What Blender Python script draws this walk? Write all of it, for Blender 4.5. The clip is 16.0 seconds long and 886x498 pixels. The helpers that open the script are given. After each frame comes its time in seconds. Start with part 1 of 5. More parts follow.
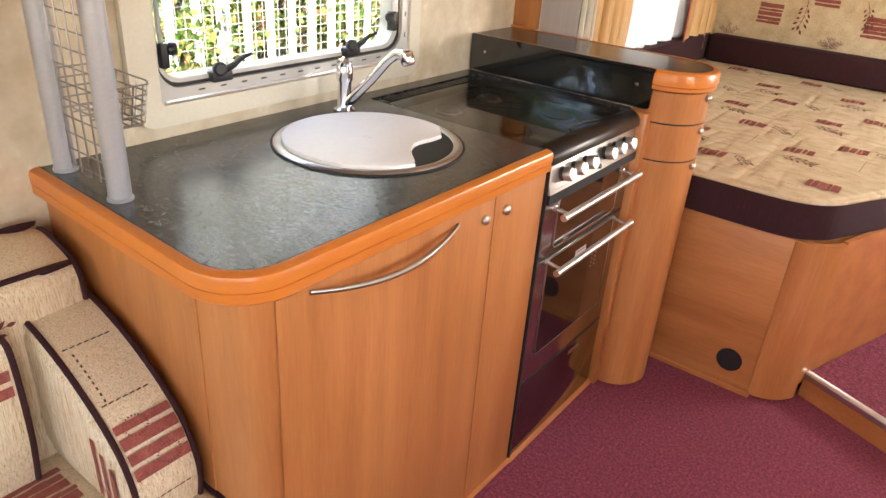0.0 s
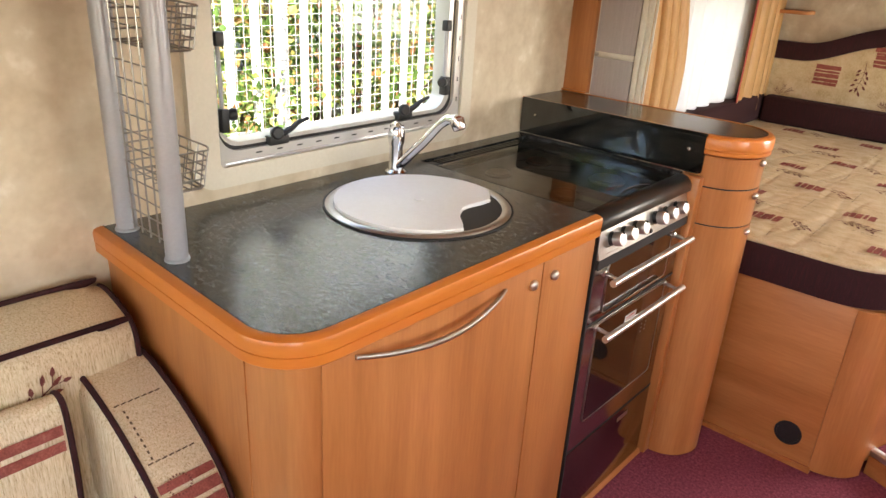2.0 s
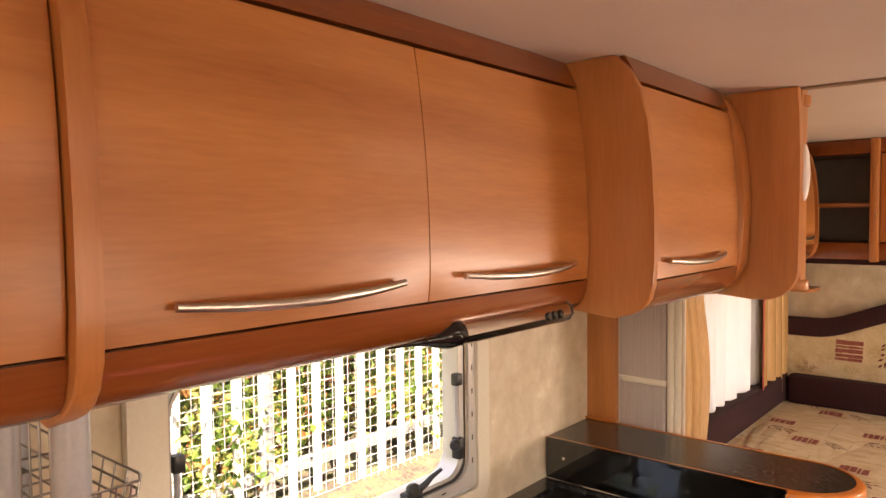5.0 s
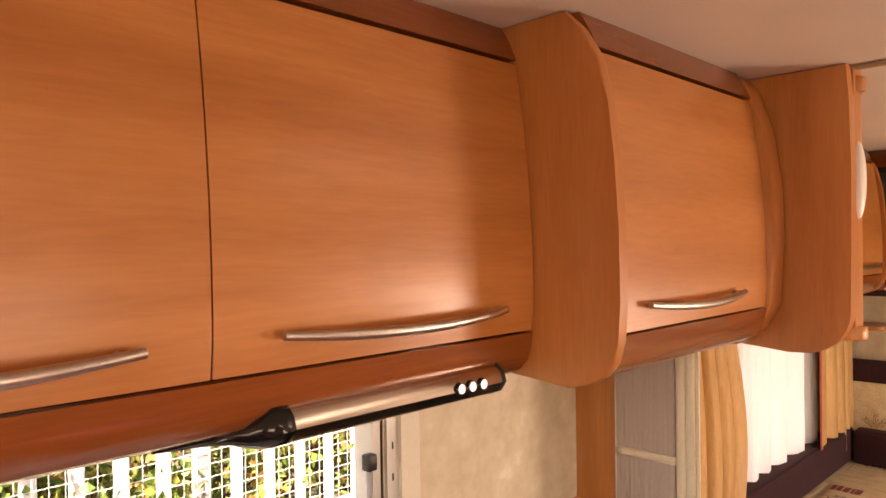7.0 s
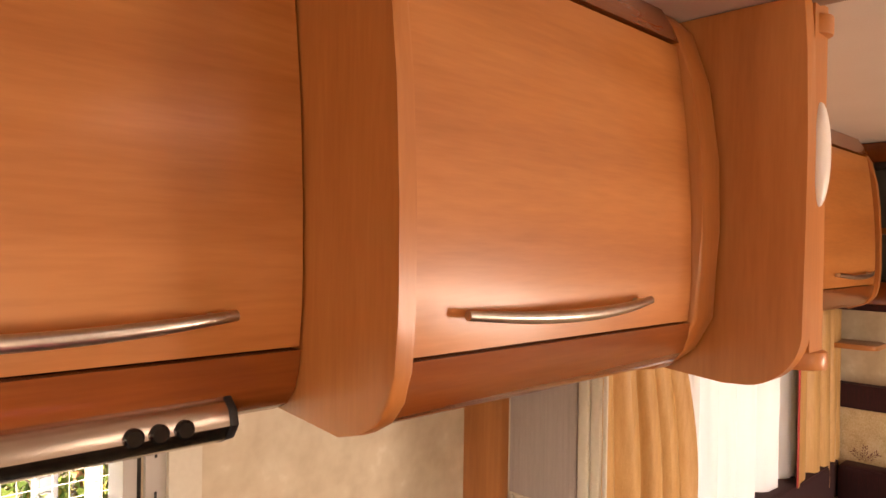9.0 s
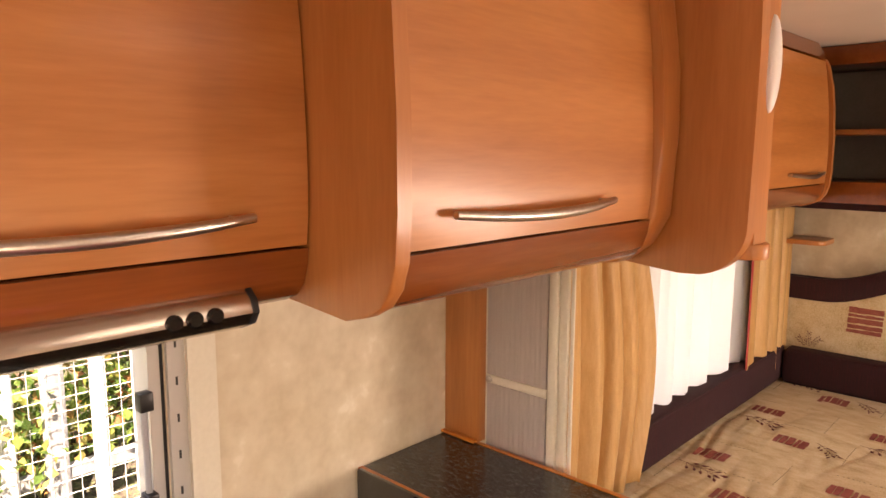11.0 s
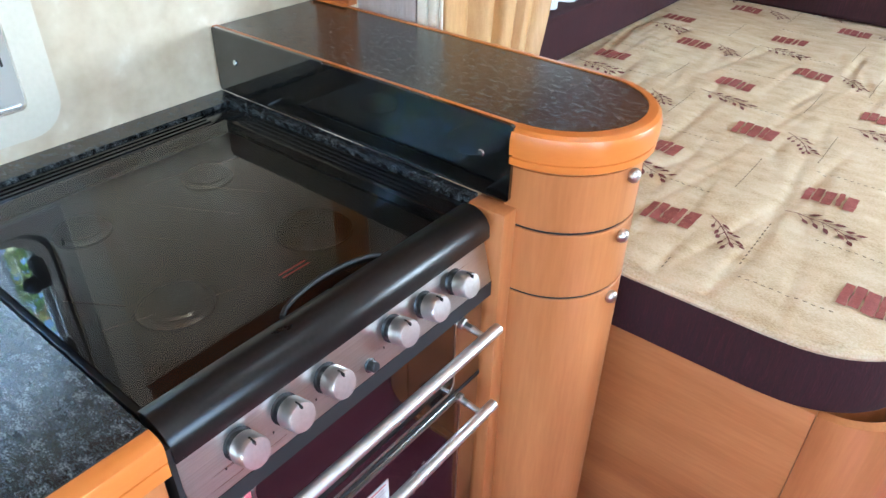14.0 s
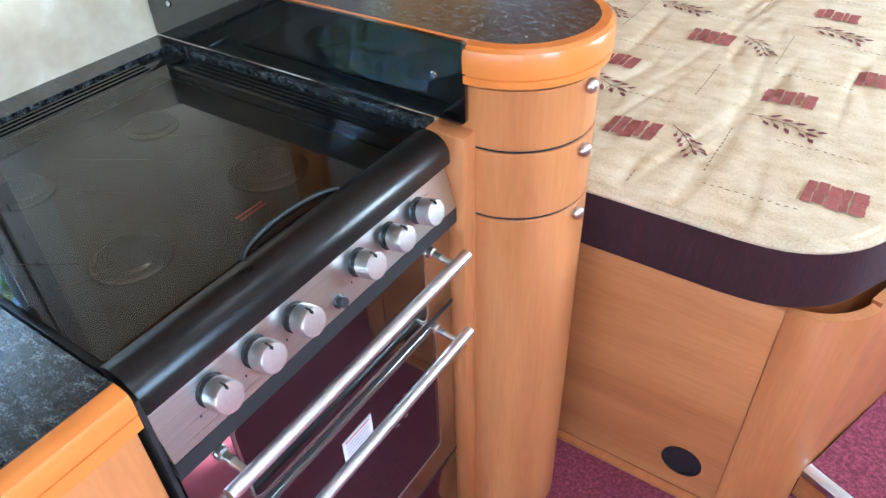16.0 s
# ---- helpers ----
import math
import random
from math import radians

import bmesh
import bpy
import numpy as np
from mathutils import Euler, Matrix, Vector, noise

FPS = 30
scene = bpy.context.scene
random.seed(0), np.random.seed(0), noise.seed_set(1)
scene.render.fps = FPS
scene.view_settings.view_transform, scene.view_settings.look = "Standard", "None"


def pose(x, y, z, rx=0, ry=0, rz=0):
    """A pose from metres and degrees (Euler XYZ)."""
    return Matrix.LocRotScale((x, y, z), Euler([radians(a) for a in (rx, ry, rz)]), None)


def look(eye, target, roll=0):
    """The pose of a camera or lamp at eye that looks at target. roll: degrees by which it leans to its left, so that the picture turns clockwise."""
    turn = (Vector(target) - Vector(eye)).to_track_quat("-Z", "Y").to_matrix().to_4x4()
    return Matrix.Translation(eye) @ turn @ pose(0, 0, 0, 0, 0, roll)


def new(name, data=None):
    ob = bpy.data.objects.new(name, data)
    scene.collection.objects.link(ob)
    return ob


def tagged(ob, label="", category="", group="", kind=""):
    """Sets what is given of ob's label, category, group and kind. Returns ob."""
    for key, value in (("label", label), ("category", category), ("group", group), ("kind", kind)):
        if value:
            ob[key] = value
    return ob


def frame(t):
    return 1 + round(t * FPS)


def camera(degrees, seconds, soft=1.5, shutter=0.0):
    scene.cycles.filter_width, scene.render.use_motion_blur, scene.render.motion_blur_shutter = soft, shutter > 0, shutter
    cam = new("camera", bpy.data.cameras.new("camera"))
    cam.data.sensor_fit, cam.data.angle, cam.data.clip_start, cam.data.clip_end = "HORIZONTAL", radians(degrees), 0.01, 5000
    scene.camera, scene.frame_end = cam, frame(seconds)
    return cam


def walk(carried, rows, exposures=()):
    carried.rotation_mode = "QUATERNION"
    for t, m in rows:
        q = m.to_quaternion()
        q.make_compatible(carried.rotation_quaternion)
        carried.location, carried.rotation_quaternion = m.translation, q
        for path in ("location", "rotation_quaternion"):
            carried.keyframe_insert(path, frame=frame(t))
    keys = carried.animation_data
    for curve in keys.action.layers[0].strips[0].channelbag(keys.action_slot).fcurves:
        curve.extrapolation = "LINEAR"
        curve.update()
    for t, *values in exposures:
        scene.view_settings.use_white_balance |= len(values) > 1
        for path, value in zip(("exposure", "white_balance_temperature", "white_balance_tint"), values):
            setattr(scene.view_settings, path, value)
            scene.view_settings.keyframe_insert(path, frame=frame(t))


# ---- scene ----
cam = camera(64.6, 16.0)
PATH = [
    (0, (0.1, 0.07, 1.407), (-0.95, 1.514, 0.507), 4.2),
    (0.5, (0.103, 0.066, 1.402), (-0.955, 1.519, 0.523), 4.3),
    (1, (0.107, 0.066, 1.412), (-0.97, 1.512, 0.546), 4.1),
    (1.5, (0.101, 0.066, 1.413), (-1.013, 1.502, 0.577), 3.7),
    (2, (0.093, 0.077, 1.428), (-1.107, 1.477, 0.655), 3.5),
    (2.5, (0.089, 0.094, 1.454), (-1.143, 1.521, 0.787), 2.6),
    (3, (0.061, 0.105, 1.507), (-1.186, 1.588, 1.011), 2.1),
    (3.5, (0.012, 0.127, 1.56), (-1.267, 1.628, 1.224), 0.6),
    (4, (-0.069, 0.2, 1.591), (-1.311, 1.756, 1.394), 0.6),
    (4.5, (-0.141, 0.263, 1.616), (-1.436, 1.784, 1.513), -0.6),
    (4.7, (-0.167, 0.277, 1.623), (-1.449, 1.809, 1.528), -0.6),
    (6.8, (-0.242, 0.741, 1.63), (-1.666, 2.146, 1.618), -0.6),
    (7, (-0.27, 0.797, 1.625), (-1.681, 2.215, 1.609), -0.8),
    (7.5, (-0.28, 0.955, 1.63), (-1.684, 2.374, 1.51), -1.0),
    (8, (-0.265, 1.09, 1.608), (-1.729, 2.453, 1.594), 1.0),
    (8.5, (-0.292, 1.204, 1.602), (-1.772, 2.549, 1.577), 0.2),
    (8.7, (-0.314, 1.233, 1.599), (-1.757, 2.619, 1.596), 0.4),
    (10.8, (-0.259, 1.183, 1.606), (-1.663, 2.588, 1.374), 0.1),
    (11, (-0.259, 1.152, 1.603), (-1.615, 2.594, 1.321), 0.2),
    (11.5, (-0.324, 1.069, 1.575), (-1.507, 2.641, 1.218), -2.1),
    (12, (-0.351, 1.058, 1.536), (-1.39, 2.674, 0.979), -1.5),
    (12.5, (-0.337, 1.074, 1.5), (-1.334, 2.655, 0.789), -0.4),
    (13, (-0.273, 1.153, 1.459), (-1.226, 2.674, 0.579), 0.6),
    (13.5, (-0.206, 1.22, 1.427), (-1.195, 2.638, 0.421), 0.5),
    (14, (-0.166, 1.246, 1.388), (-1.183, 2.547, 0.259), 1.2),
    (14.5, (-0.145, 1.261, 1.361), (-1.144, 2.512, 0.162), 0.9),
    (15, (-0.132, 1.27, 1.352), (-1.128, 2.502, 0.131), 0.4),
    (15.5, (-0.133, 1.269, 1.355), (-1.15, 2.48, 0.131), -1.2),
    (16, (-0.16, 1.255, 1.363), (-1.056, 2.523, 0.101), -2.3),
]
EXPOSURES = [(0, 3.48, 7050, 14), (3, 3.18, 7260, 12), (4.5, 3.1, 8560, 24), (7, 3.2, 9610, 32), (11, 3.25, 8920, 29), (11.6, 3.3, 9340, 37), (12.5, 3.4, 8820, 34), (13.5, 3.79, 5910, 8), (14.3, 4.1, 4750, -1), (15, 4.2, 4750, -1), (16, 4.2, 4750, 0)]
walk(cam, [(t, look(eye, target, roll)) for t, eye, target, roll in PATH], EXPOSURES)

# ---- light ----
world = bpy.data.worlds.new("sky")
scene.world = world
world.use_nodes = True
wn = world.node_tree
sky = wn.nodes.new("ShaderNodeTexSky")
sky.sky_type, sky.sun_disc = "NISHITA", False
sky.sun_elevation, sky.sun_rotation = radians(58), radians(120)
wn.links.new(sky.outputs[0], wn.nodes["Background"].inputs[0])
wn.nodes["Background"].inputs[1].default_value = 0.15

sun = new("sun", bpy.data.lights.new("sun", "SUN"))
sun.data.energy, sun.data.angle, sun.data.color = 5.0, radians(0.6), (1.0, 0.95, 0.87)
sun.matrix_world = look((3.9, -2.6, 9.0), (0, 0, 0))


def area_lamp(eye, target, sx, sy, watts, color=(1.0, 0.97, 0.93)):
    lamp = new("window_light", bpy.data.lights.new("window_light", "AREA"))
    lamp.data.shape, lamp.data.size, lamp.data.size_y = "RECTANGLE", sx, sy
    lamp.data.energy, lamp.data.color = watts, color
    lamp.matrix_world = look(eye, target)
    return lamp


area_lamp((1.07, 3.50, 1.15), (0, 2.65, 1.25), 0.55, 0.50, 2.7)         # bed window, far side
area_lamp((1.07, -0.75, 1.2), (0, -0.75, 1.1), 1.1, 0.6, 0.72)      # unseen dinette window, far side, added to brighten the lockers
area_lamp((1.07, 1.35, 1.30), (0, 1.35, 1.2), 0.50, 0.62, 0.48, (1.0, 0.93, 0.83))     # unseen entrance opening, added; warm as if bounced off sunlit ground
area_lamp((-0.05, -2.32, 1.25), (0, 0, 1.2), 1.5, 0.6, 0.55)        # unseen front window, added as fill from the seating end
area_lamp((-0.12, 1.82, 2.00), (-0.12, 1.82, 0), 0.36, 0.36, 0.10)   # roof light
area_lamp((0.30, 0.925, 2.00), (0.30, 0.925, 0), 0.56, 0.42, 0.42)   # roof light
area_lamp((-1.236, 3.30, 1.08), (0, 3.30, 1.08), 0.68, 0.54, 0.11)   # bed window behind the net curtain

# ---- materials ----
def mat(name, color, rough=0.5, metal=0.0, spec=0.5, coat=0.0):
    m = bpy.data.materials.new(name)
    m.use_nodes = True
    b = m.node_tree.nodes["Principled BSDF"]
    b.inputs["Base Color"].default_value = (*color, 1)
    b.inputs["Roughness"].default_value = rough
    b.inputs["Metallic"].default_value = metal
    b.inputs["Specular IOR Level"].default_value = spec
    b.inputs["Coat Weight"].default_value = coat
    b.inputs["Coat Roughness"].default_value = 0.15
    return m


def textured(name, stops, scale=(1, 1, 1), size=20.0, detail=6.0, rough=(0.4, 0.6), bump=0.1, fine=None, metal=0.0, coat=0.0, mix=0.5, depth=0.002):
    """Noise at two scales: a broad one stretched by scale and a fine one, through a colour ramp."""
    m = mat(name, stops[0][1], rough[0], metal, 0.5, coat)
    t = m.node_tree
    b = t.nodes["Principled BSDF"]
    co = t.nodes.new("ShaderNodeTexCoord")
    mp = t.nodes.new("ShaderNodeMapping")
    mp.inputs["Scale"].default_value = scale
    t.links.new(co.outputs["Object"], mp.inputs[0])
    n1 = t.nodes.new("ShaderNodeTexNoise")
    n1.inputs["Scale"].default_value, n1.inputs["Detail"].default_value = size, detail
    n2 = t.nodes.new("ShaderNodeTexNoise")
    n2.inputs["Scale"].default_value, n2.inputs["Detail"].default_value = fine or size * 9, 3
    t.links.new(mp.outputs[0], n1.inputs["Vector"])
    t.links.new(mp.outputs[0], n2.inputs["Vector"])
    mx = t.nodes.new("ShaderNodeMix")
    mx.inputs[0].default_value = mix
    t.links.new(n1.outputs["Fac"], mx.inputs[2])
    t.links.new(n2.outputs["Fac"], mx.inputs[3])
    ramp = t.nodes.new("ShaderNodeValToRGB")
    while len(ramp.color_ramp.elements) < len(stops):
        ramp.color_ramp.elements.new(0.5)
    for e, (p, c) in zip(ramp.color_ramp.elements, stops):
        e.position, e.color = p, (*c, 1)
    t.links.new(mx.outputs[0], ramp.inputs[0])
    t.links.new(ramp.outputs[0], b.inputs["Base Color"])
    mr = t.nodes.new("ShaderNodeMapRange")
    mr.inputs[3].default_value, mr.inputs[4].default_value = rough
    t.links.new(n1.outputs["Fac"], mr.inputs[0])
    t.links.new(mr.outputs[0], b.inputs["Roughness"])
    if bump:
        bp = t.nodes.new("ShaderNodeBump")
        bp.inputs["Strength"].default_value, bp.inputs["Distance"].default_value = bump, depth
        t.links.new(mx.outputs[0], bp.inputs["Height"])
        t.links.new(bp.outputs[0], b.inputs["Normal"])
    return m


BEECH = [(0.32, (0.375, 0.128, 0.034)), (0.50, (0.475, 0.178, 0.053)), (0.66, (0.56, 0.225, 0.073))]
wood_up = textured("beech_upright_grain", BEECH, (5, 5, 0.45), 2.6, 4, (0.30, 0.42), 0.03, 34, mix=0.24, coat=0.15)
wood_along = textured("beech_lengthwise_grain", BEECH, (5, 0.5, 5), 2.6, 4, (0.29, 0.41), 0.03, 34, mix=0.26, coat=0.12)
wood_across = textured("beech_crosswise_grain", BEECH, (0.5, 5, 5), 2.6, 4, (0.30, 0.42), 0.03, 34, mix=0.24, coat=0.15)
rail_wood = textured("cherry_stained_rail", [(0.3, (0.20, 0.052, 0.013)), (0.55, (0.255, 0.070, 0.018)), (0.75, (0.30, 0.088, 0.024))], (9, 0.6, 9), 3.0, 5, (0.16, 0.24), 0.03, 26, mix=0.35, coat=0.3)
lip_wood = textured("orange_lacquered_lipping", [(0.3, (0.58, 0.165, 0.022)), (0.6, (0.63, 0.20, 0.032)), (0.8, (0.66, 0.215, 0.04))], (2, 2, 8), 4.0, 3, (0.28, 0.38), 0.0, 30, mix=0.3, coat=0.12)
laminate = textured("slate_grey_laminate", [(0.38, (0.005, 0.006, 0.007)), (0.47, (0.018, 0.020, 0.022)), (0.54, (0.042, 0.046, 0.048)), (0.62, (0.13, 0.138, 0.138))], (1, 1.6, 1), 75, 6, (0.20, 0.29), 0.012, 420, mix=0.5, depth=0.0004, coat=0.25)
wallpaper = textured("cream_mottled_wallboard", [(0.36, (0.57, 0.465, 0.325)), (0.50, (0.64, 0.54, 0.395)), (0.60, (0.68, 0.585, 0.44)), (0.68, (0.77, 0.69, 0.56))], (1, 1, 1), 15, 2.5, (0.40, 0.52), 0.03, 70, mix=0.22)
ceiling_paint = textured("off_white_ceiling_board", [(0.3, (0.66, 0.62, 0.55)), (0.7, (0.74, 0.70, 0.63))], (1, 1, 1), 6, 3, (0.45, 0.6), 0.02, 300)
carpet = textured("maroon_carpet", [(0.34, (0.070, 0.009, 0.020)), (0.5, (0.175, 0.026, 0.049)), (0.66, (0.32, 0.075, 0.11))], (1, 1, 1), 130, 3, (0.9, 1.0), 0.6, 520, mix=0.45, depth=0.0025)
cream_plastic = textured("cream_window_moulding", [(0.3, (0.66, 0.61, 0.50)), (0.7, (0.74, 0.69, 0.58))], (1, 1, 1), 7, 3, (0.38, 0.5), 0.03, 140)
frame_paint = mat("white_acrylic_window_frame", (0.62, 0.61, 0.58), 0.25, 0.3)
black_plastic = textured("black_plastic", [(0.3, (0.008, 0.008, 0.009)), (0.7, (0.022, 0.022, 0.024))], (1, 1, 1), 60, 4, (0.3, 0.5), 0.05, 300)
gloss_black = mat("glossy_black_moulding", (0.008, 0.008, 0.008), 0.12)
rubber = mat("black_rubber_gasket", (0.012, 0.012, 0.012), 0.6)
chrome = mat("polished_chrome", (0.78, 0.78, 0.79), 0.08, 1.0)
steel = textured("brushed_steel", [(0.3, (0.44, 0.42, 0.39)), (0.7, (0.60, 0.58, 0.55))], (6, 0.4, 30), 16, 4, (0.24, 0.36), 0.05, 160, metal=1.0, depth=0.0004)
satin = textured("satin_nickel", [(0.3, (0.52, 0.48, 0.43)), (0.7, (0.64, 0.60, 0.55))], (1, 1, 1), 50, 3, (0.26, 0.36), 0.02, 200, metal=1.0)
knob_satin = textured("brushed_knob_metal", [(0.3, (0.66, 0.645, 0.62)), (0.7, (0.78, 0.765, 0.745))], (1, 1, 1), 50, 3, (0.32, 0.42), 0.02, 200, metal=1.0)
lamp_steel = textured("brushed_lamp_steel", [(0.3, (0.52, 0.46, 0.39)), (0.7, (0.64, 0.57, 0.49))], (40, 0.5, 40), 8, 4, (0.18, 0.27), 0.04, 60, metal=1.0, depth=0.0003)
handle_dark = textured("dull_nickel", [(0.3, (0.36, 0.32, 0.27)), (0.7, (0.46, 0.42, 0.36))], (1, 1, 1), 50, 3, (0.32, 0.42), 0.02, 200, metal=1.0)
bar_satin = textured("matt_aluminium_bar", [(0.3, (0.58, 0.56, 0.54)), (0.7, (0.68, 0.66, 0.64))], (6, 0.4, 6), 16, 3, (0.34, 0.44), 0.02, 160, metal=1.0)
burner_grey = textured("dark_polished_burner", [(0.3, (0.14, 0.14, 0.14)), (0.7, (0.20, 0.20, 0.20))], (1, 1, 1), 60, 4, (0.10, 0.18), 0.05, 300, metal=1.0)
pole_paint = textured("silver_grey_painted_tube", [(0.3, (0.36, 0.37, 0.40)), (0.7, (0.42, 0.43, 0.46))], (1, 1, 1), 20, 3, (0.32, 0.42), 0.02, 200, metal=0.35)
wire_metal = mat("chromed_wire", (0.34, 0.33, 0.31), 0.28, 1.0)
lid_white = textured("white_plastic_sink_lid", [(0.3, (0.80, 0.79, 0.78)), (0.7, (0.86, 0.855, 0.85))], (1, 1, 1), 9, 3, (0.25, 0.4), 0.03, 90)
# bowl steel coloured darker than the rim to stand for the shade inside
bowl_shaded = mat("shadowed_steel_bowl", (0.12, 0.12, 0.12), 0.3, 1.0)
black_glass = mat("black_glass", (0.004, 0.004, 0.004), 0.03, 0.0, 1.0, 0.5)
black_enamel = textured("black_enamel", [(0.3, (0.004, 0.004, 0.004)), (0.7, (0.010, 0.010, 0.010))], (1, 1, 1), 40, 3, (0.12, 0.22), 0.03, 200)
hob_black = mat("satin_black_hob_plate", (0.007, 0.0065, 0.006), 0.32)
bronze_roll = textured("dark_bronze_enamel", [(0.3, (0.012, 0.010, 0.009)), (0.7, (0.020, 0.017, 0.015))], (1, 1, 1), 30, 3, (0.25, 0.33), 0.02, 200, metal=0.5)
door_steel = textured("brushed_door_steel", [(0.3, (0.40, 0.375, 0.355)), (0.7, (0.50, 0.475, 0.45))], (6, 0.4, 30), 16, 4, (0.16, 0.24), 0.03, 160, metal=1.0, depth=0.0003)
dark_steel = textured("polished_dark_steel", [(0.3, (0.20, 0.185, 0.175)), (0.7, (0.26, 0.245, 0.235))], (1, 1, 1), 12, 3, (0.07, 0.13), 0.0, 60, metal=1.0)
maroon_cloth = textured("maroon_chenille", [(0.3, (0.014, 0.0025, 0.0035)), (0.55, (0.036, 0.006, 0.0080)), (0.75, (0.075, 0.014, 0.017))], (60, 60, 3), 4, 4, (0.85, 1.0), 0.5, 14, mix=0.5, depth=0.002)
cream_cloth = textured("cream_woven_cloth", [(0.34, (0.46, 0.32, 0.165)), (0.45, (0.59, 0.455, 0.265)), (0.56, (0.67, 0.545, 0.35)), (0.68, (0.72, 0.62, 0.44))], (2.2, 4.5, 2.2), 8, 8, (0.8, 0.95), 0.5, 110, mix=0.5, depth=0.002)
cream_upright = textured("cream_woven_upholstery", [(0.36, (0.38, 0.25, 0.12)), (0.44, (0.62, 0.49, 0.30)), (0.55, (0.74, 0.62, 0.42)), (0.66, (0.82, 0.72, 0.54))], (90, 90, 5), 4, 5, (0.8, 0.95), 0.5, 13, mix=0.5, depth=0.0012)
print_red = textured("brick_red_print", [(0.35, (0.20, 0.045, 0.035)), (0.55, (0.31, 0.085, 0.062)), (0.75, (0.42, 0.17, 0.12))], (1, 1, 1), 60, 5, (0.85, 0.95), 0.3, 300)
print_dark = textured("dark_maroon_print", [(0.35, (0.11, 0.022, 0.018)), (0.7, (0.21, 0.06, 0.045))], (1, 1, 1), 80, 4, (0.85, 0.95), 0.2, 300)
stitch_brown = mat("brown_stitching", (0.10, 0.06, 0.03), 0.9)
tan_curtain = textured("tan_satin_curtain_cloth", [(0.3, (0.46, 0.25, 0.085)), (0.55, (0.56, 0.33, 0.13)), (0.75, (0.63, 0.40, 0.18))], (20, 20, 3), 5, 4, (0.42, 0.55), 0.12, 60)
red_trim = mat("red_curtain_braid", (0.42, 0.05, 0.05), 0.8)
mauve_panel = textured("mauve_grey_pleated_door_vinyl", [(0.3, (0.40, 0.345, 0.32)), (0.7, (0.47, 0.41, 0.385))], (60, 60, 1), 4, 2, (0.5, 0.65), 0.1, 40)
dark_niche = textured("grey_green_niche_board", [(0.3, (0.15, 0.145, 0.12)), (0.7, (0.20, 0.19, 0.165))], (1, 1, 1), 20, 3, (0.5, 0.6), 0.02, 100)
white_shade = mat("opal_lamp_shade", (0.82, 0.80, 0.76), 0.3)
paper_white = mat("white_paper_label", (0.75, 0.74, 0.72), 0.6)
ink_red = mat("red_label_print", (0.5, 0.06, 0.05), 0.6)
alu = textured("aluminium_nosing", [(0.3, (0.55, 0.55, 0.56)), (0.7, (0.68, 0.68, 0.69))], (2, 2, 40), 12, 3, (0.25, 0.38), 0.05, 120, metal=1.0)
fence_white = textured("galvanised_pale_fence", [(0.3, (0.48, 0.495, 0.51)), (0.7, (0.58, 0.59, 0.60))], (1, 1, 1), 10, 5, (0.5, 0.7), 0.1, 90)
wire_pale = textured("zinc_bright_wire", [(0.3, (0.66, 0.67, 0.68)), (0.7, (0.76, 0.77, 0.78))], (1, 1, 1), 10, 3, (0.5, 0.7), 0.0, 90)
fence_dark = textured("weathered_grey_post", [(0.3, (0.16, 0.17, 0.18)), (0.7, (0.24, 0.25, 0.26))], (1, 1, 1), 12, 5, (0.5, 0.7), 0.1, 90)
soil = textured("leaf_strewn_soil", [(0.38, (0.02, 0.016, 0.012)), (0.48, (0.07, 0.055, 0.04)), (0.56, (0.06, 0.085, 0.03)), (0.64, (0.17, 0.14, 0.10))], (1, 1, 1), 14, 8, (0.8, 1.0), 0.8, 90, depth=0.02)
bark = textured("brown_bark", [(0.3, (0.05, 0.035, 0.025)), (0.7, (0.13, 0.095, 0.065))], (8, 8, 1), 10, 5, (0.8, 0.95), 0.5, 90)


def leaf_material():
    m = mat("mixed_leaves", (0.1, 0.15, 0.03), 0.5)
    t = m.node_tree
    g = t.nodes.new("ShaderNodeNewGeometry")
    r = t.nodes.new("ShaderNodeValToRGB")
    stops = [(0.0, (0.04, 0.085, 0.02)), (0.35, (0.10, 0.19, 0.04)), (0.6, (0.20, 0.29, 0.07)), (0.8, (0.34, 0.32, 0.10)), (0.92, (0.36, 0.17, 0.06)), (1.0, (0.30, 0.11, 0.05))]
    while len(r.color_ramp.elements) < len(stops):
        r.color_ramp.elements.new(0.5)
    for e, (p, c) in zip(r.color_ramp.elements, stops):
        e.position, e.color = p, (*c, 1)
    t.links.new(g.outputs["Random Per Island"], r.inputs[0])
    t.links.new(r.outputs[0], t.nodes["Principled BSDF"].inputs["Base Color"])
    tr, mx = t.nodes.new("ShaderNodeBsdfTranslucent"), t.nodes.new("ShaderNodeMixShader")
    mx.inputs[0].default_value = 0.45
    t.links.new(r.outputs[0], tr.inputs[0])
    t.links.new(t.nodes["Principled BSDF"].outputs[0], mx.inputs[1])
    t.links.new(tr.outputs[0], mx.inputs[2])
    t.links.new(mx.outputs[0], t.nodes["Material Output"].inputs[0])
    return m


leaves = leaf_material()


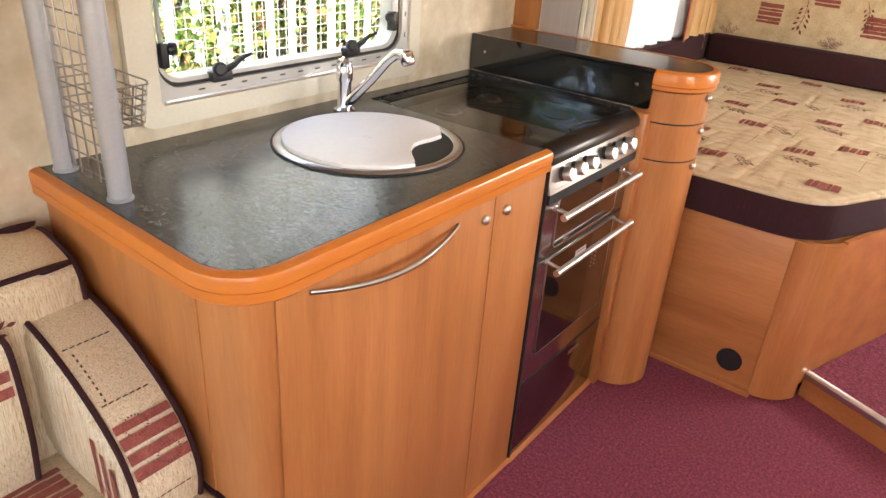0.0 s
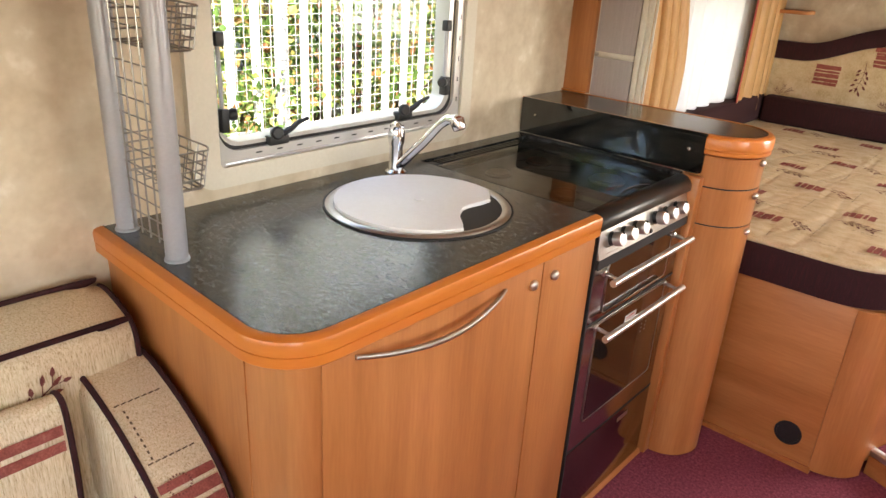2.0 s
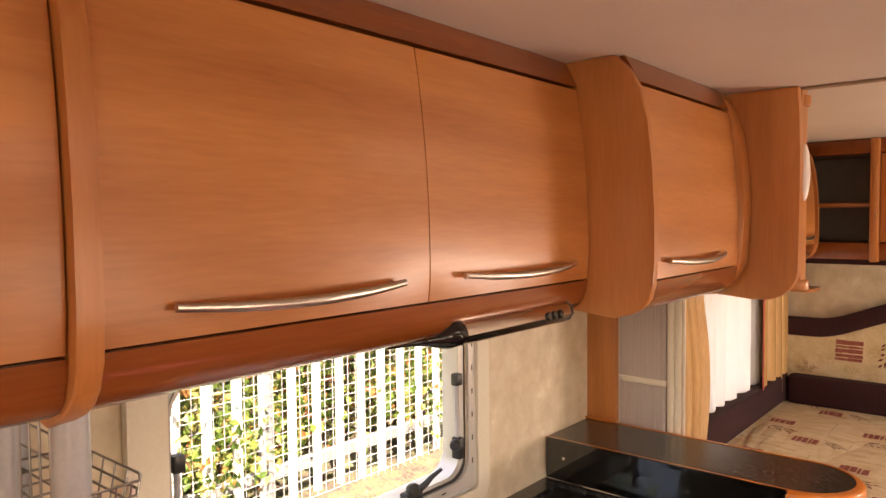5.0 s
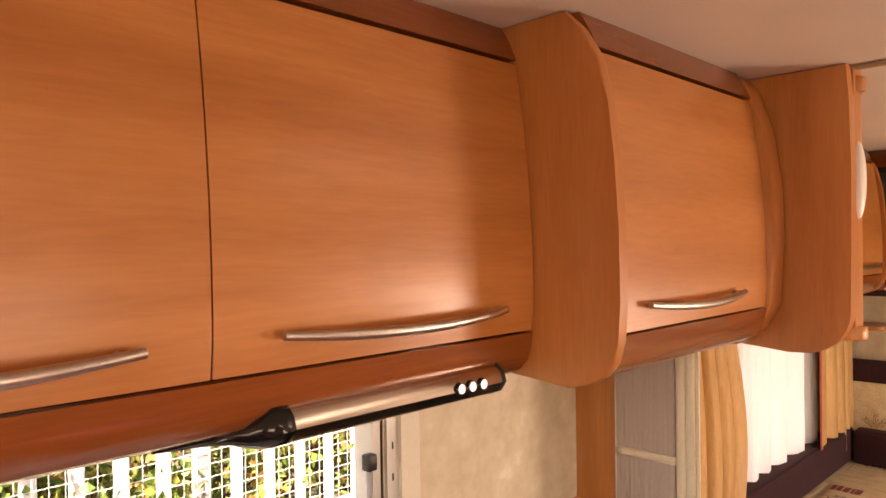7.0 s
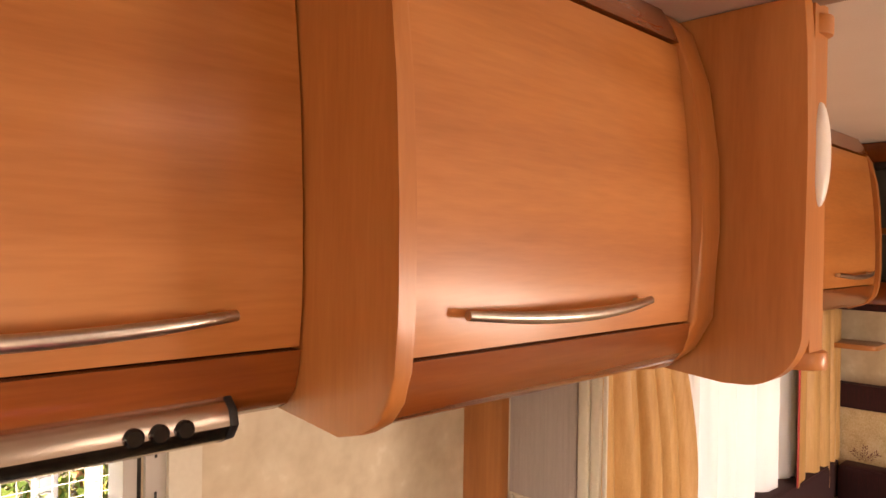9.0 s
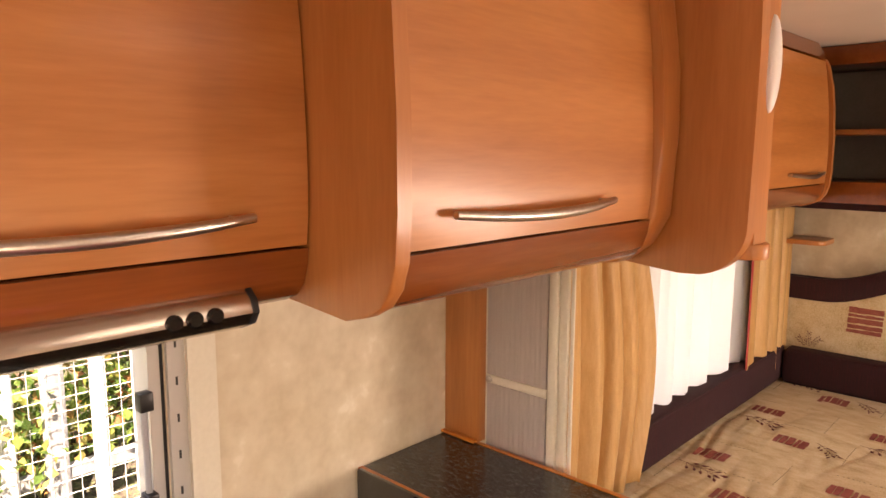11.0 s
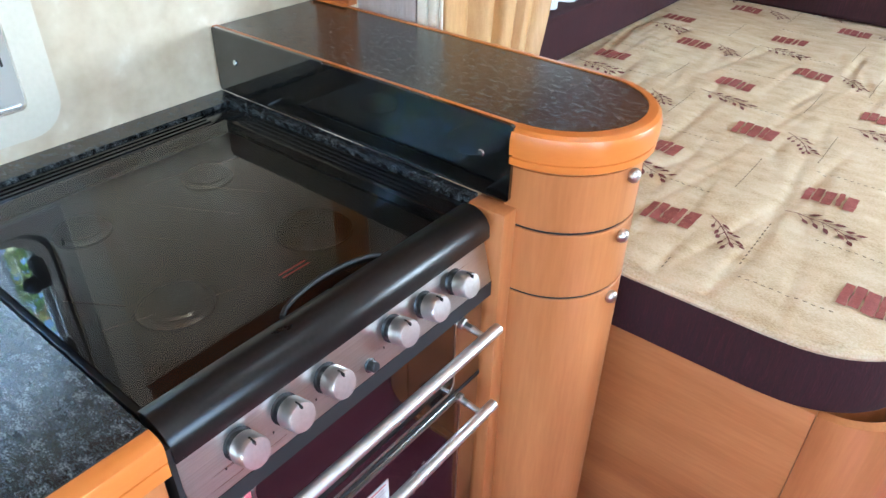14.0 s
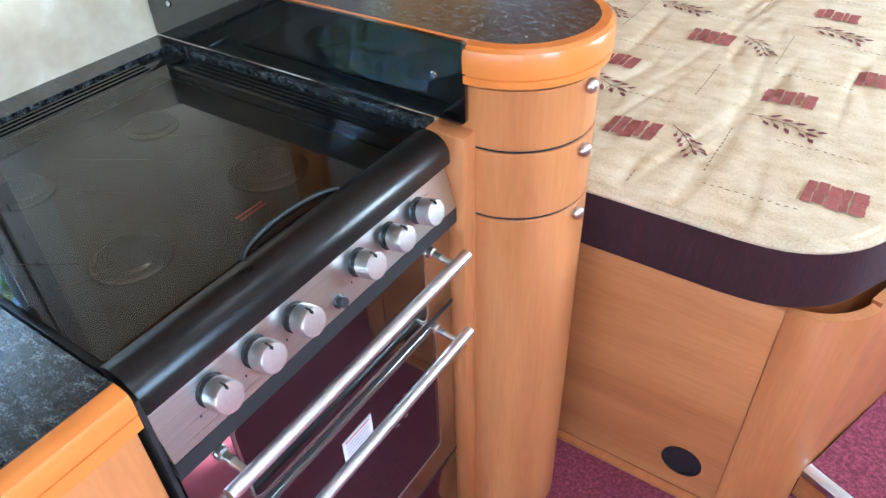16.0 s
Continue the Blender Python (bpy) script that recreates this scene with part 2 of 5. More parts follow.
def glass_material(name, tint, gloss=0.03, ior=1.5):
    """A thin pane: clear or tinted transmission with Fresnel gloss."""
    m = bpy.data.materials.new(name)
    m.use_nodes = True
    t = m.node_tree
    t.nodes.clear()
    out, mx, tr, gl, fr = (t.nodes.new("ShaderNode" + k) for k in ("OutputMaterial", "MixShader", "BsdfTransparent", "BsdfGlossy", "Fresnel"))
    tr.inputs[0].default_value = (*tint, 1)
    gl.inputs["Roughness"].default_value = gloss
    fr.inputs["IOR"].default_value = ior
    for a, b in ((fr.outputs[0], mx.inputs[0]), (tr.outputs[0], mx.inputs[1]), (gl.outputs[0], mx.inputs[2]), (mx.outputs[0], out.inputs[0])):
        t.links.new(a, b)
    return m


pane = glass_material("window_acrylic", (0.95, 0.96, 0.95), 0.02, 1.3)
hob_glass = glass_material("smoked_hob_lid_glass", (0.80, 0.73, 0.64), 0.015, 1.65)
def clear_material(name, tint):
    """The far side of a pane: light passes it with a tint and no second gloss."""
    m = bpy.data.materials.new(name)
    m.use_nodes = True
    t = m.node_tree
    t.nodes.clear()
    out, tr = t.nodes.new("ShaderNodeOutputMaterial"), t.nodes.new("ShaderNodeBsdfTransparent")
    tr.inputs[0].default_value = (*tint, 1)
    t.links.new(tr.outputs[0], out.inputs[0])
    return m


def clear_back(ob, axis, material):
    """Gives the gloss to the face that looks into the room, the clear material to the others."""
    ob.data.materials.append(material)
    for p in ob.data.polygons:
        p.material_index = 0 if p.normal[axis] > 0.7 else 1


clear_acrylic = clear_material("acrylic_far_side", (0.97, 0.97, 0.97))
clear_smoked = clear_material("smoked_glass_far_side", (0.92, 0.89, 0.85))
net_cloth = mat("white_net", (0.85, 0.85, 0.85), 0.9)
nt = net_cloth.node_tree
tl, ad = nt.nodes.new("ShaderNodeBsdfTranslucent"), nt.nodes.new("ShaderNodeMixShader")
tl.inputs[0].default_value = (0.85, 0.85, 0.85, 1)
ad.inputs[0].default_value = 0.6
nt.links.new(nt.nodes["Principled BSDF"].outputs[0], ad.inputs[1])
nt.links.new(tl.outputs[0], ad.inputs[2])
nt.links.new(ad.outputs[0], nt.nodes["Material Output"].inputs[0])


# ---- builders ----
def thing(name, at, label, category, group="", kind=""):
    ob = new(name)
    ob.location = at
    ob.empty_display_size = 0.05
    return tagged(ob, label, category, group, kind)


def finish(name, bm, material, smooth=40.0):
    bmesh.ops.recalc_face_normals(bm, faces=bm.faces[:])
    me = bpy.data.meshes.new(name)
    if smooth:
        for f in bm.faces:
            f.smooth = True
        for e in bm.edges:
            if len(e.link_faces) == 2 and e.calc_face_angle(0) > radians(smooth):
                e.smooth = False
    bm.to_mesh(me)
    bm.free()
    me.materials.append(material)
    return new(name, me)


def part(name, bm, material, parent, label="", smooth=40.0):
    ob = finish(name, bm, material, smooth)
    ob.parent = parent
    if parent.type == "EMPTY":
        ob.matrix_parent_inverse = Matrix.Translation(parent.location).inverted()
    return tagged(ob, label)


def single(name, bm, material, label, category, group="", kind="", smooth=40.0):
    return tagged(finish(name, bm, material, smooth), label, category, group, kind)


def structure(name, bm, material, label, category, smooth=40.0):
    return single(name, bm, material, label, category, kind="structure", smooth=smooth)


def box(bm, x0, x1, y0, y1, z0, z1, bevel=0.0, segments=2):
    made = bmesh.ops.create_cube(bm, size=1.0, matrix=Matrix.LocRotScale(((x0 + x1) / 2, (y0 + y1) / 2, (z0 + z1) / 2), None, (abs(x1 - x0), abs(y1 - y0), abs(z1 - z0))))
    if bevel:
        edges = list({e for v in made["verts"] for e in v.link_edges})
        bmesh.ops.bevel(bm, geom=edges, offset=bevel, segments=segments, affect="EDGES", profile=0.5)
    return bm


def cube(*a, bevel=0.0, segments=2):
    return box(bmesh.new(), *a, bevel=bevel, segments=segments)


def prism(bm, pts, axis, a, b, bevel=0.0):
    """Extrude a polygon from a to b along axis; pts are the other two coordinates in xyz order."""
    def put(p, d):
        return {"x": (d, *p), "y": (p[0], d, p[1]), "z": (*p, d)}[axis]
    lo, hi = [bm.verts.new(put(p, a)) for p in pts], [bm.verts.new(put(p, b)) for p in pts]
    n = len(pts)
    caps = [bm.faces.new(lo), bm.faces.new(hi)]
    for i in range(n):
        bm.faces.new((lo[i], lo[(i + 1) % n], hi[(i + 1) % n], hi[i]))
    if bevel:
        edges = [e for c in caps for e in c.edges]
        bmesh.ops.bevel(bm, geom=edges, offset=bevel, segments=2, affect="EDGES", profile=0.5)
    return bm


def arc(cx, cy, r, a0, a1, n=10, ry=None):
    return [(cx + r * math.cos(radians(a0 + (a1 - a0) * i / n)), cy + (ry or r) * math.sin(radians(a0 + (a1 - a0) * i / n))) for i in range(n + 1)]


def rounded(u0, u1, v0, v1, r, n=6):
    return arc(u1 - r, v0 + r, r, -90, 0, n) + arc(u1 - r, v1 - r, r, 0, 90, n) + arc(u0 + r, v1 - r, r, 90, 180, n) + arc(u0 + r, v0 + r, r, 180, 270, n)


def ring(bm, outer, inner, axis, a, b):
    """A frame between two outlines of the same number of points."""
    def put(p, d):
        return {"x": (d, *p), "y": (p[0], d, p[1]), "z": (*p, d)}[axis]
    loops = [[bm.verts.new(put(p, d)) for p in pts] for pts, d in ((outer, a), (outer, b), (inner, b), (inner, a))]
    n = len(outer)
    for k in range(4):
        u, v = loops[k], loops[(k + 1) % 4]
        for i in range(n):
            bm.faces.new((u[i], u[(i + 1) % n], v[(i + 1) % n], v[i]))
    return bm


def tube(bm, pts, r, n=10, caps=True):
    """A tube along points; r is one radius or one for each point."""
    pts = [Vector(p) for p in pts]
    rs = r if isinstance(r, (list, tuple)) else [r] * len(pts)
    loops, up = [], None
    for i, p in enumerate(pts):
        d = (pts[min(i + 1, len(pts) - 1)] - pts[max(i - 1, 0)]).normalized()
        if up is None:
            up = Vector((0, 0, 1)) if abs(d.z) < 0.9 else Vector((0, 1, 0))
        s = d.cross(up).normalized()
        up = s.cross(d).normalized()
        loops.append([bm.verts.new(p + rs[i] * (math.cos(2 * math.pi * k / n) * s + math.sin(2 * math.pi * k / n) * up)) for k in range(n)])
    for u, v in zip(loops, loops[1:]):
        for k in range(n):
            bm.faces.new((u[k], u[(k + 1) % n], v[(k + 1) % n], v[k]))
    if caps:
        bm.faces.new(loops[0])
        bm.faces.new(loops[-1])
    return bm


def lathe(bm, profile, at, direction=(0, 0, 1), n=24):
    """Turn (radius, height) pairs about an axis from at along direction."""
    q = Vector(direction).to_track_quat("Z", "Y").to_matrix()
    at = Vector(at)
    loops = []
    for r, h in profile:
        r = max(r, 1e-4)
        loops.append([bm.verts.new(at + q @ Vector((r * math.cos(2 * math.pi * k / n), r * math.sin(2 * math.pi * k / n), h))) for k in range(n)])
    for u, v in zip(loops, loops[1:]):
        for k in range(n):
            bm.faces.new((u[k], u[(k + 1) % n], v[(k + 1) % n], v[k]))
    bm.faces.new(loops[0])
    bm.faces.new(loops[-1])
    return bm


def sweep(bm, path, section, closed=False):
    """Run a section of (outward offset, z) along a flat path whose outside is on its right."""
    n = len(path)
    loops = []
    for i in range(n):
        a, b = path[(i - 1) % n] if closed or i else path[0], path[(i + 1) % n] if closed or i < n - 1 else path[-1]
        d = Vector((b[0] - a[0], b[1] - a[1])).normalized()
        nx, ny = d.y, -d.x
        loops.append([bm.verts.new((path[i][0] + nx * o, path[i][1] + ny * o, z)) for o, z in section])
    m = len(section)
    for i in range(n if closed else n - 1):
        u, v = loops[i], loops[(i + 1) % n]
        for k in range(m):
            bm.faces.new((u[k], u[(k + 1) % m], v[(k + 1) % m], v[k]))
    if not closed:
        bm.faces.new(loops[0])
        bm.faces.new(loops[-1])
    return bm


def plate_with_holes(bm, outer, holes, z0, z1):
    """A flat slab with holes through it."""
    for z in (z0, z1):
        edges = []
        for loop in (outer, *holes):
            vs = [bm.verts.new((*p, z)) for p in loop]
            edges += [bm.edges.new((vs[i], vs[(i + 1) % len(vs)])) for i in range(len(vs))]
        bmesh.ops.triangle_fill(bm, use_beauty=True, edges=edges)
    for loop in (outer, *holes):
        lo, hi = [bm.verts.new((*p, z0)) for p in loop], [bm.verts.new((*p, z1)) for p in loop]
        for i in range(len(loop)):
            j = (i + 1) % len(loop)
            bm.faces.new((lo[i], lo[j], hi[j], hi[i]))
    bmesh.ops.remove_doubles(bm, verts=bm.verts[:], dist=1e-5)
    return bm


def wall_x(bm, x0, x1, y0, y1, z0, z1, openings):
    """A wall across x with rectangular openings (ya, yb, za, zb), cut into butted blocks."""
    ys = sorted({y0, y1, *[o[0] for o in openings], *[o[1] for o in openings]})
    for ya, yb in zip(ys, ys[1:]):
        cuts = sorted((o[2], o[3]) for o in openings if o[0] <= ya and o[1] >= yb)
        z = z0
        for za, zb in cuts:
            if za > z:
                box(bm, x0, x1, ya, yb, z, za)
            z = zb
        if z < z1:
            box(bm, x0, x1, ya, yb, z, z1)
    return bm


def cushion(bm, x0, x1, y0, y1, z0, z1, r, n=3):
    return box(bm, x0, x1, y0, y1, z0, z1, bevel=r, segments=n)

# ---- structure ----
WEST, EAST, SOUTH, NORTH, TOP = -1.20, 1.05, -2.30, 4.12, 1.95
WIN = (0.830, 1.578, 1.015, 1.385)
structure("floor", cube(WEST - 0.04, EAST + 0.04, SOUTH - 0.04, NORTH + 0.04, -0.06, 0.0), carpet, "maroon short-pile carpet over the caravan floor", "floor")
structure("wall_west", wall_x(bmesh.new(), WEST - 0.04, WEST, SOUTH, NORTH, 0.0, TOP, [WIN, (2.95, 3.65, 0.80, 1.36), (-1.5, -0.2, 0.85, 1.4)]), wallpaper, "cream mottled wallboard with window openings", "wall", smooth=0)
# out of view; the dinette and entrance openings are added for their lamps
structure("wall_east", wall_x(bmesh.new(), EAST, EAST + 0.04, SOUTH, NORTH, 0.0, TOP, [(-1.3, -0.2, 0.9, 1.5), (1.08, 1.62, 0.98, 1.62), (3.10, 3.90, 0.88, 1.43)]), wallpaper, "cream mottled wallboard with unseen window openings", "wall", smooth=0)
structure("wall_north", cube(WEST - 0.04, EAST + 0.04, NORTH, NORTH + 0.04, 0.0, TOP), wallpaper, "cream mottled wallboard behind the bed", "wall", smooth=0)
# out of view; the wide opening is added for the front fill lamp
b = bmesh.new()
for a in ((WEST, EAST, SOUTH - 0.04, SOUTH, 0, 0.95), (WEST, EAST, SOUTH - 0.04, SOUTH, 1.55, TOP), (WEST, -0.8, SOUTH - 0.04, SOUTH, 0.95, 1.55), (0.7, EAST, SOUTH - 0.04, SOUTH, 0.95, 1.55)):
    box(b, *a)
structure("wall_south", b, wallpaper, "unseen cream mottled front wall with an added wide opening", "wall", smooth=0)
b = bmesh.new()
plate_with_holes(b, [(WEST - 0.04, SOUTH - 0.04), (EAST + 0.04, SOUTH - 0.04), (EAST + 0.04, NORTH + 0.04), (WEST - 0.04, NORTH + 0.04)],
                 [[(-0.30, 1.64), (0.06, 1.64), (0.06, 2.00), (-0.30, 2.00)], [(0.0, 0.70), (0.60, 0.70), (0.60, 1.15), (0.0, 1.15)]], TOP, TOP + 0.04)
structure("ceiling", b, ceiling_paint, "off-white caravan ceiling boards", "ceiling", smooth=0)
structure("trim", cube(-0.84, EAST, 2.275, 2.305, TOP - 0.006, TOP - 0.0005, bevel=0.002), textured("taupe_joint_strip", [(0.3, (0.28, 0.22, 0.16)), (0.7, (0.34, 0.27, 0.20))], size=20), "taupe joint strip across the ceiling", "trim")
for i, (x0, x1, y0, y1) in enumerate(((-0.30, 0.06, 1.64, 2.00), (0.0, 0.60, 0.70, 1.15))):
    roof = thing("roof_light", ((x0 + x1) / 2, (y0 + y1) / 2, TOP), "white framed roof light in the ceiling", "roof light", "roof lights", "structure")
    part("frame", ring(bmesh.new(), rounded(x0 - 0.045, x1 + 0.045, y0 - 0.045, y1 + 0.045, 0.03), rounded(x0 + 0.004, x1 - 0.004, y0 + 0.004, y1 - 0.004, 0.02), "z", TOP - 0.018, TOP - 0.001), frame_paint, roof)
    part("dome", cube(x0 - 0.03, x1 + 0.03, y0 - 0.03, y1 + 0.03, TOP + 0.06, TOP + 0.075, bevel=0.004), white_shade, roof)

# ground outside: flat at the caravan, rising to a bank behind it
def rise(x, y):
    k = min(max((-1.45 - x) / 0.6, 0), 1)
    return -0.55 + 1.16 * k * k * (3 - 2 * k) + (0.05 * noise.noise((x * 1.3, y * 1.3, 0)) if k > 0 else 0)


b = bmesh.new()
xs = [-60, -25, -12, -7, -5, -4, -3.5, -3.1, -2.8, -2.6, -2.4, -2.2, -2.05, -1.9, -1.75, -1.6, -1.45, 0, 3, 10, 30, 60]
ys = [-60, -25, -10, -4, -2, -1] + [-0.5 + 0.35 * i for i in range(20)] + [7.5, 9, 12, 20, 60]
grid = [[b.verts.new((x, y, rise(x, y))) for y in ys] for x in xs]
for i in range(len(xs) - 1):
    for j in range(len(ys) - 1):
        b.faces.new((grid[i][j], grid[i + 1][j], grid[i + 1][j + 1], grid[i][j + 1]))
structure("ground", b, soil, "bare soil bank strewn with leaves beside the caravan", "ground")

# ---- galley window ----
win = thing("window_1", (WEST, 1.2, 1.0), "caravan window with cream surround and rounded acrylic pane", "window", kind="structure")
NW = 8
part("surround", ring(bmesh.new(), rounded(0.775, 1.650, 0.945, 1.44, 0.05, NW), rounded(0.838, 1.606, 0.988, 1.405, 0.012, NW), "x", WEST, WEST + 0.016), cream_plastic, win, "cream moulded surround")
part("channel", ring(bmesh.new(), rounded(0.838, 1.606, 0.988, 1.405, 0.012, NW), rounded(0.842, 1.580, 1.018, 1.385, 0.05, NW), "x", WEST - 0.012, WEST + 0.008), frame_paint, win, "pale blind channel")
part("gasket", ring(bmesh.new(), rounded(0.842, 1.580, 1.018, 1.385, 0.05, NW), rounded(0.846, 1.573, 1.025, 1.378, 0.052, NW), "x", WEST - 0.006, WEST - 0.002), rubber, win, "black rubber gasket")
part("window_frame", ring(bmesh.new(), rounded(0.846, 1.573, 1.025, 1.378, 0.055, NW), rounded(0.851, 1.556, 1.034, 1.371, 0.05, NW), "x", WEST - 0.052, WEST - 0.002), frame_paint, win, "pale grey inner frame")
glazing = bmesh.new()
prism(glazing, rounded(0.848, 1.57, 1.03, 1.375, 0.05, NW), "x", WEST - 0.050, WEST - 0.046)
glass_ob = part("pane", glazing, pane, win, "clear acrylic pane", smooth=0)
clear_back(glass_ob, 0, clear_acrylic)
glass_ob.visible_shadow = False
b = bmesh.new()
box(b, WEST - 0.006, WEST + 0.012, 0.852, 1.60, 0.990, 0.996, bevel=0.002)
part("sill_bead", b, alu, win)
for k in range(11):
    part("vent_slot", cube(WEST + 0.0085, WEST + 0.0095, 0.93 + 0.055 * k, 0.945 + 0.055 * k, 1.006, 1.009), rubber, win)
for k in range(6):
    part("vent_slot", cube(WEST + 0.0085, WEST + 0.0095, 1.5905, 1.5935, 1.05 + 0.055 * k, 1.062 + 0.055 * k), rubber, win)
part("blind_cassette", cube(WEST - 0.005, WEST + 0.05, 0.80, 1.64, 1.392, 1.43, bevel=0.006), cream_plastic, win, "cream roller blind cassette")
part("blind_tab", cube(WEST + 0.05, WEST + 0.058, 1.19, 1.27, 1.378, 1.402, bevel=0.003), alu, win)


def catch(y, z):
    """A cam catch: round boss, base plate and a slanting lever."""
    c = bmesh.new()
    box(c, WEST - 0.010, WEST + 0.014, y - 0.026, y + 0.026, z - 0.018, z + 0.004, bevel=0.004)
    lathe(c, [(0.013, 0), (0.015, 0.004), (0.015, 0.014), (0.011, 0.018)], (WEST + 0.006, y - 0.006, z + 0.010), (1, -0.25, 0.1), 14)
    tube(c, [(WEST + 0.018, y + 0.004, z + 0.008), (WEST + 0.024, y + 0.022, z + 0.018), (WEST + 0.028, y + 0.040, z + 0.031), (WEST + 0.028, y + 0.068, z + 0.037)], [0.008, 0.007, 0.0055, 0.004], 8)
    part("catch", c, black_plastic, win, "black plastic cam catch")


catch(0.990, 1.034)
catch(1.388, 1.040)


def stay(y, zlow, zhigh, knob):
    s = bmesh.new()
    tube(s, [(WEST - 0.002, y, zlow + 0.03), (WEST - 0.006, y, zhigh)], 0.005, 8)
    part("stay_rod", s, pole_paint, win)
    s = bmesh.new()
    box(s, WEST - 0.012, WEST + 0.012, y - 0.009, y + 0.009, zlow - 0.015, zlow + 0.035, bevel=0.003)
    box(s, WEST - 0.012, WEST + 0.008, y - 0.010, y + 0.010, zhigh - 0.02, zhigh + 0.008, bevel=0.003)
    lathe(s, [(0.012, 0), (0.014, 0.004), (0.013, 0.014), (0.010, 0.017)], (WEST + 0.004, y + knob * 0.012, zlow + 0.022), (0.6, knob, 0), 12)
    part("stay", s, black_plastic, win, "black plastic window stay with clamp knob")


stay(0.860, 1.075, 1.255, 1)
stay(1.549, 1.085, 1.260, -1)

# ---- kitchen base unit ----
def arc_corner(x1, y0, r):
    return arc(x1 - r, y0 + r, r, -90, 0, 10)


unit = thing("kitchen_unit", (-0.9, 1.0, 0), "beech kitchen base unit with rounded end corner", "kitchen cabinet")
foot = [(WEST, 0.590)] + arc_corner(-0.6035, 0.590, 0.040) + [(-0.6035, 1.408), (WEST, 1.408)]
b = plate_with_holes(bmesh.new(), foot, [arc(-0.905, 1.15, 0.198, 0, 345, 23)], 0.70, 0.874)
prism(b, foot, "z", 0.0, 0.70)
part("body", b, wood_up, unit)
part("end_panel", prism(bmesh.new(), [(-1.19, 0.5875), (-0.738, 0.5875), (-0.738, 0.595), (-1.19, 0.595)], "z", 0.01, 0.874), wood_up, unit)
door = part("door", cube(-0.6030, -0.5995, 0.6305, 1.2015, 0.012, 0.866, bevel=0.0015), wood_up, unit)
h = bmesh.new()
pts = [(-0.5965 + 0.028 * math.sin(math.pi * i / 18) ** 0.8, 0.694 + 0.378 * i / 18, 0.856 - 0.020 * math.sin(math.pi * i / 18) - 0.010 * i / 18) for i in range(19)]
tube(h, pts, [0.0028 + 0.0030 * math.sin(math.pi * min(max(i / 18, 0.05), 0.95)) ** 0.5 for i in range(19)], 10)
part("handle", h, handle_dark, door, "bowed satin metal handle")
slim = part("door", cube(-0.6030, -0.5995, 1.2045, 1.406, 0.012, 0.866, bevel=0.0015), wood_up, unit)


def push_knob(at, direction, parent, r=0.011):
    k = lathe(bmesh.new(), [(r * 0.9, 0), (r, 0.002), (r * 1.05, 0.005), (r * 0.85, 0.009), (r * 0.3, 0.0115)], at, direction, 16)
    return part("knob", k, satin, parent, "round satin push knob")


push_knob((-0.5995, 1.168, 0.826), (1, 0, 0), door)
push_knob((-0.5995, 1.244, 0.825), (1, 0, 0), slim)
b = bmesh.new()
sweep(b, [(-0.603, 0.66), (-0.603, 1.40), (-0.6, 1.415), (-0.6, 1.90)], [(0, 0), (0.009, 0), (0.0085, 0.008), (0.003, 0.014), (0, 0.014)])
structure("baseboard", b, wood_along, "thin beech floor trim along the kitchen", "trim")

# worktop
top = thing("worktop", (-0.9, 1.0, 0.875), "slate-grey speckled laminate worktop with orange lipping", "worktop")
edge = [(WEST, 0.589)] + [(-0.70, 0.570)] + arc(-0.612 - 0.085, 0.570 + 0.085, 0.085, -86, 0, 10) + [(-0.612, 1.412)]
outline = edge + [(-1.150, 1.412), (-1.150, 1.908), (-0.64, 1.908), (-0.64, 1.9265), (WEST, 1.9265)]
part("surface", plate_with_holes(bmesh.new(), outline, [arc(-0.905, 1.15, 0.196, 0, 350, 35)], 0.875, 0.916), laminate, top, smooth=0)
lip_section = [(0, 0.868), (0.016, 0.868), (0.0185, 0.8705), (0.0185, 0.887), (0.0166, 0.8876), (0.0166, 0.8894), (0.0195, 0.890), (0.0200, 0.908), (0.0178, 0.9135), (0.012, 0.9164), (0.004, 0.9175), (0, 0.9175)]
part("lipping", sweep(bmesh.new(), edge, lip_section), lip_wood, top, "rounded orange lacquered wooden lipping", smooth=25)
b = bmesh.new()
for a, c in zip(edge, edge[1:]):
    d = Vector((c[0] - a[0], c[1] - a[1])).normalized()
    n = (-d.y * 0.0018, d.x * 0.0018)
    q = [b.verts.new((*p, 0.9176)) for p in (a, c, (c[0] + n[0], c[1] + n[1]), (a[0] + n[0], a[1] + n[1]))]
    b.faces.new(q)
part("joint", b, rubber, top, "dark joint line", smooth=0)

# sink with its lid
C = (-0.905, 1.15)
sink = thing("sink", (*C, 0.916), "round steel sink with white lid lying over it", "sink")
part("rim", lathe(bmesh.new(), [(0.184, -0.004), (0.184, 0.003), (0.191, 0.007), (0.201, 0.006), (0.206, 0.001), (0.206, -0.001)], (*C, 0.917), n=64), steel, sink, "steel rim")
part("seal", lathe(bmesh.new(), [(0.205, -0.001), (0.2095, -0.001), (0.2095, 0.002), (0.205, 0.002)], (*C, 0.917), n=64), rubber, sink, "black seal")
b = bmesh.new()
prof = [(0.184, 0.0), (0.181, -0.02), (0.178, -0.09), (0.15, -0.125), (0.03, -0.135), (0.0, -0.135)]
loops = [[b.verts.new((C[0] + max(r, 1e-3) * math.cos(2 * math.pi * k / 40), C[1] + max(r, 1e-3) * math.sin(2 * math.pi * k / 40), 0.916 + z)) for k in range(40)] for r, z in prof]
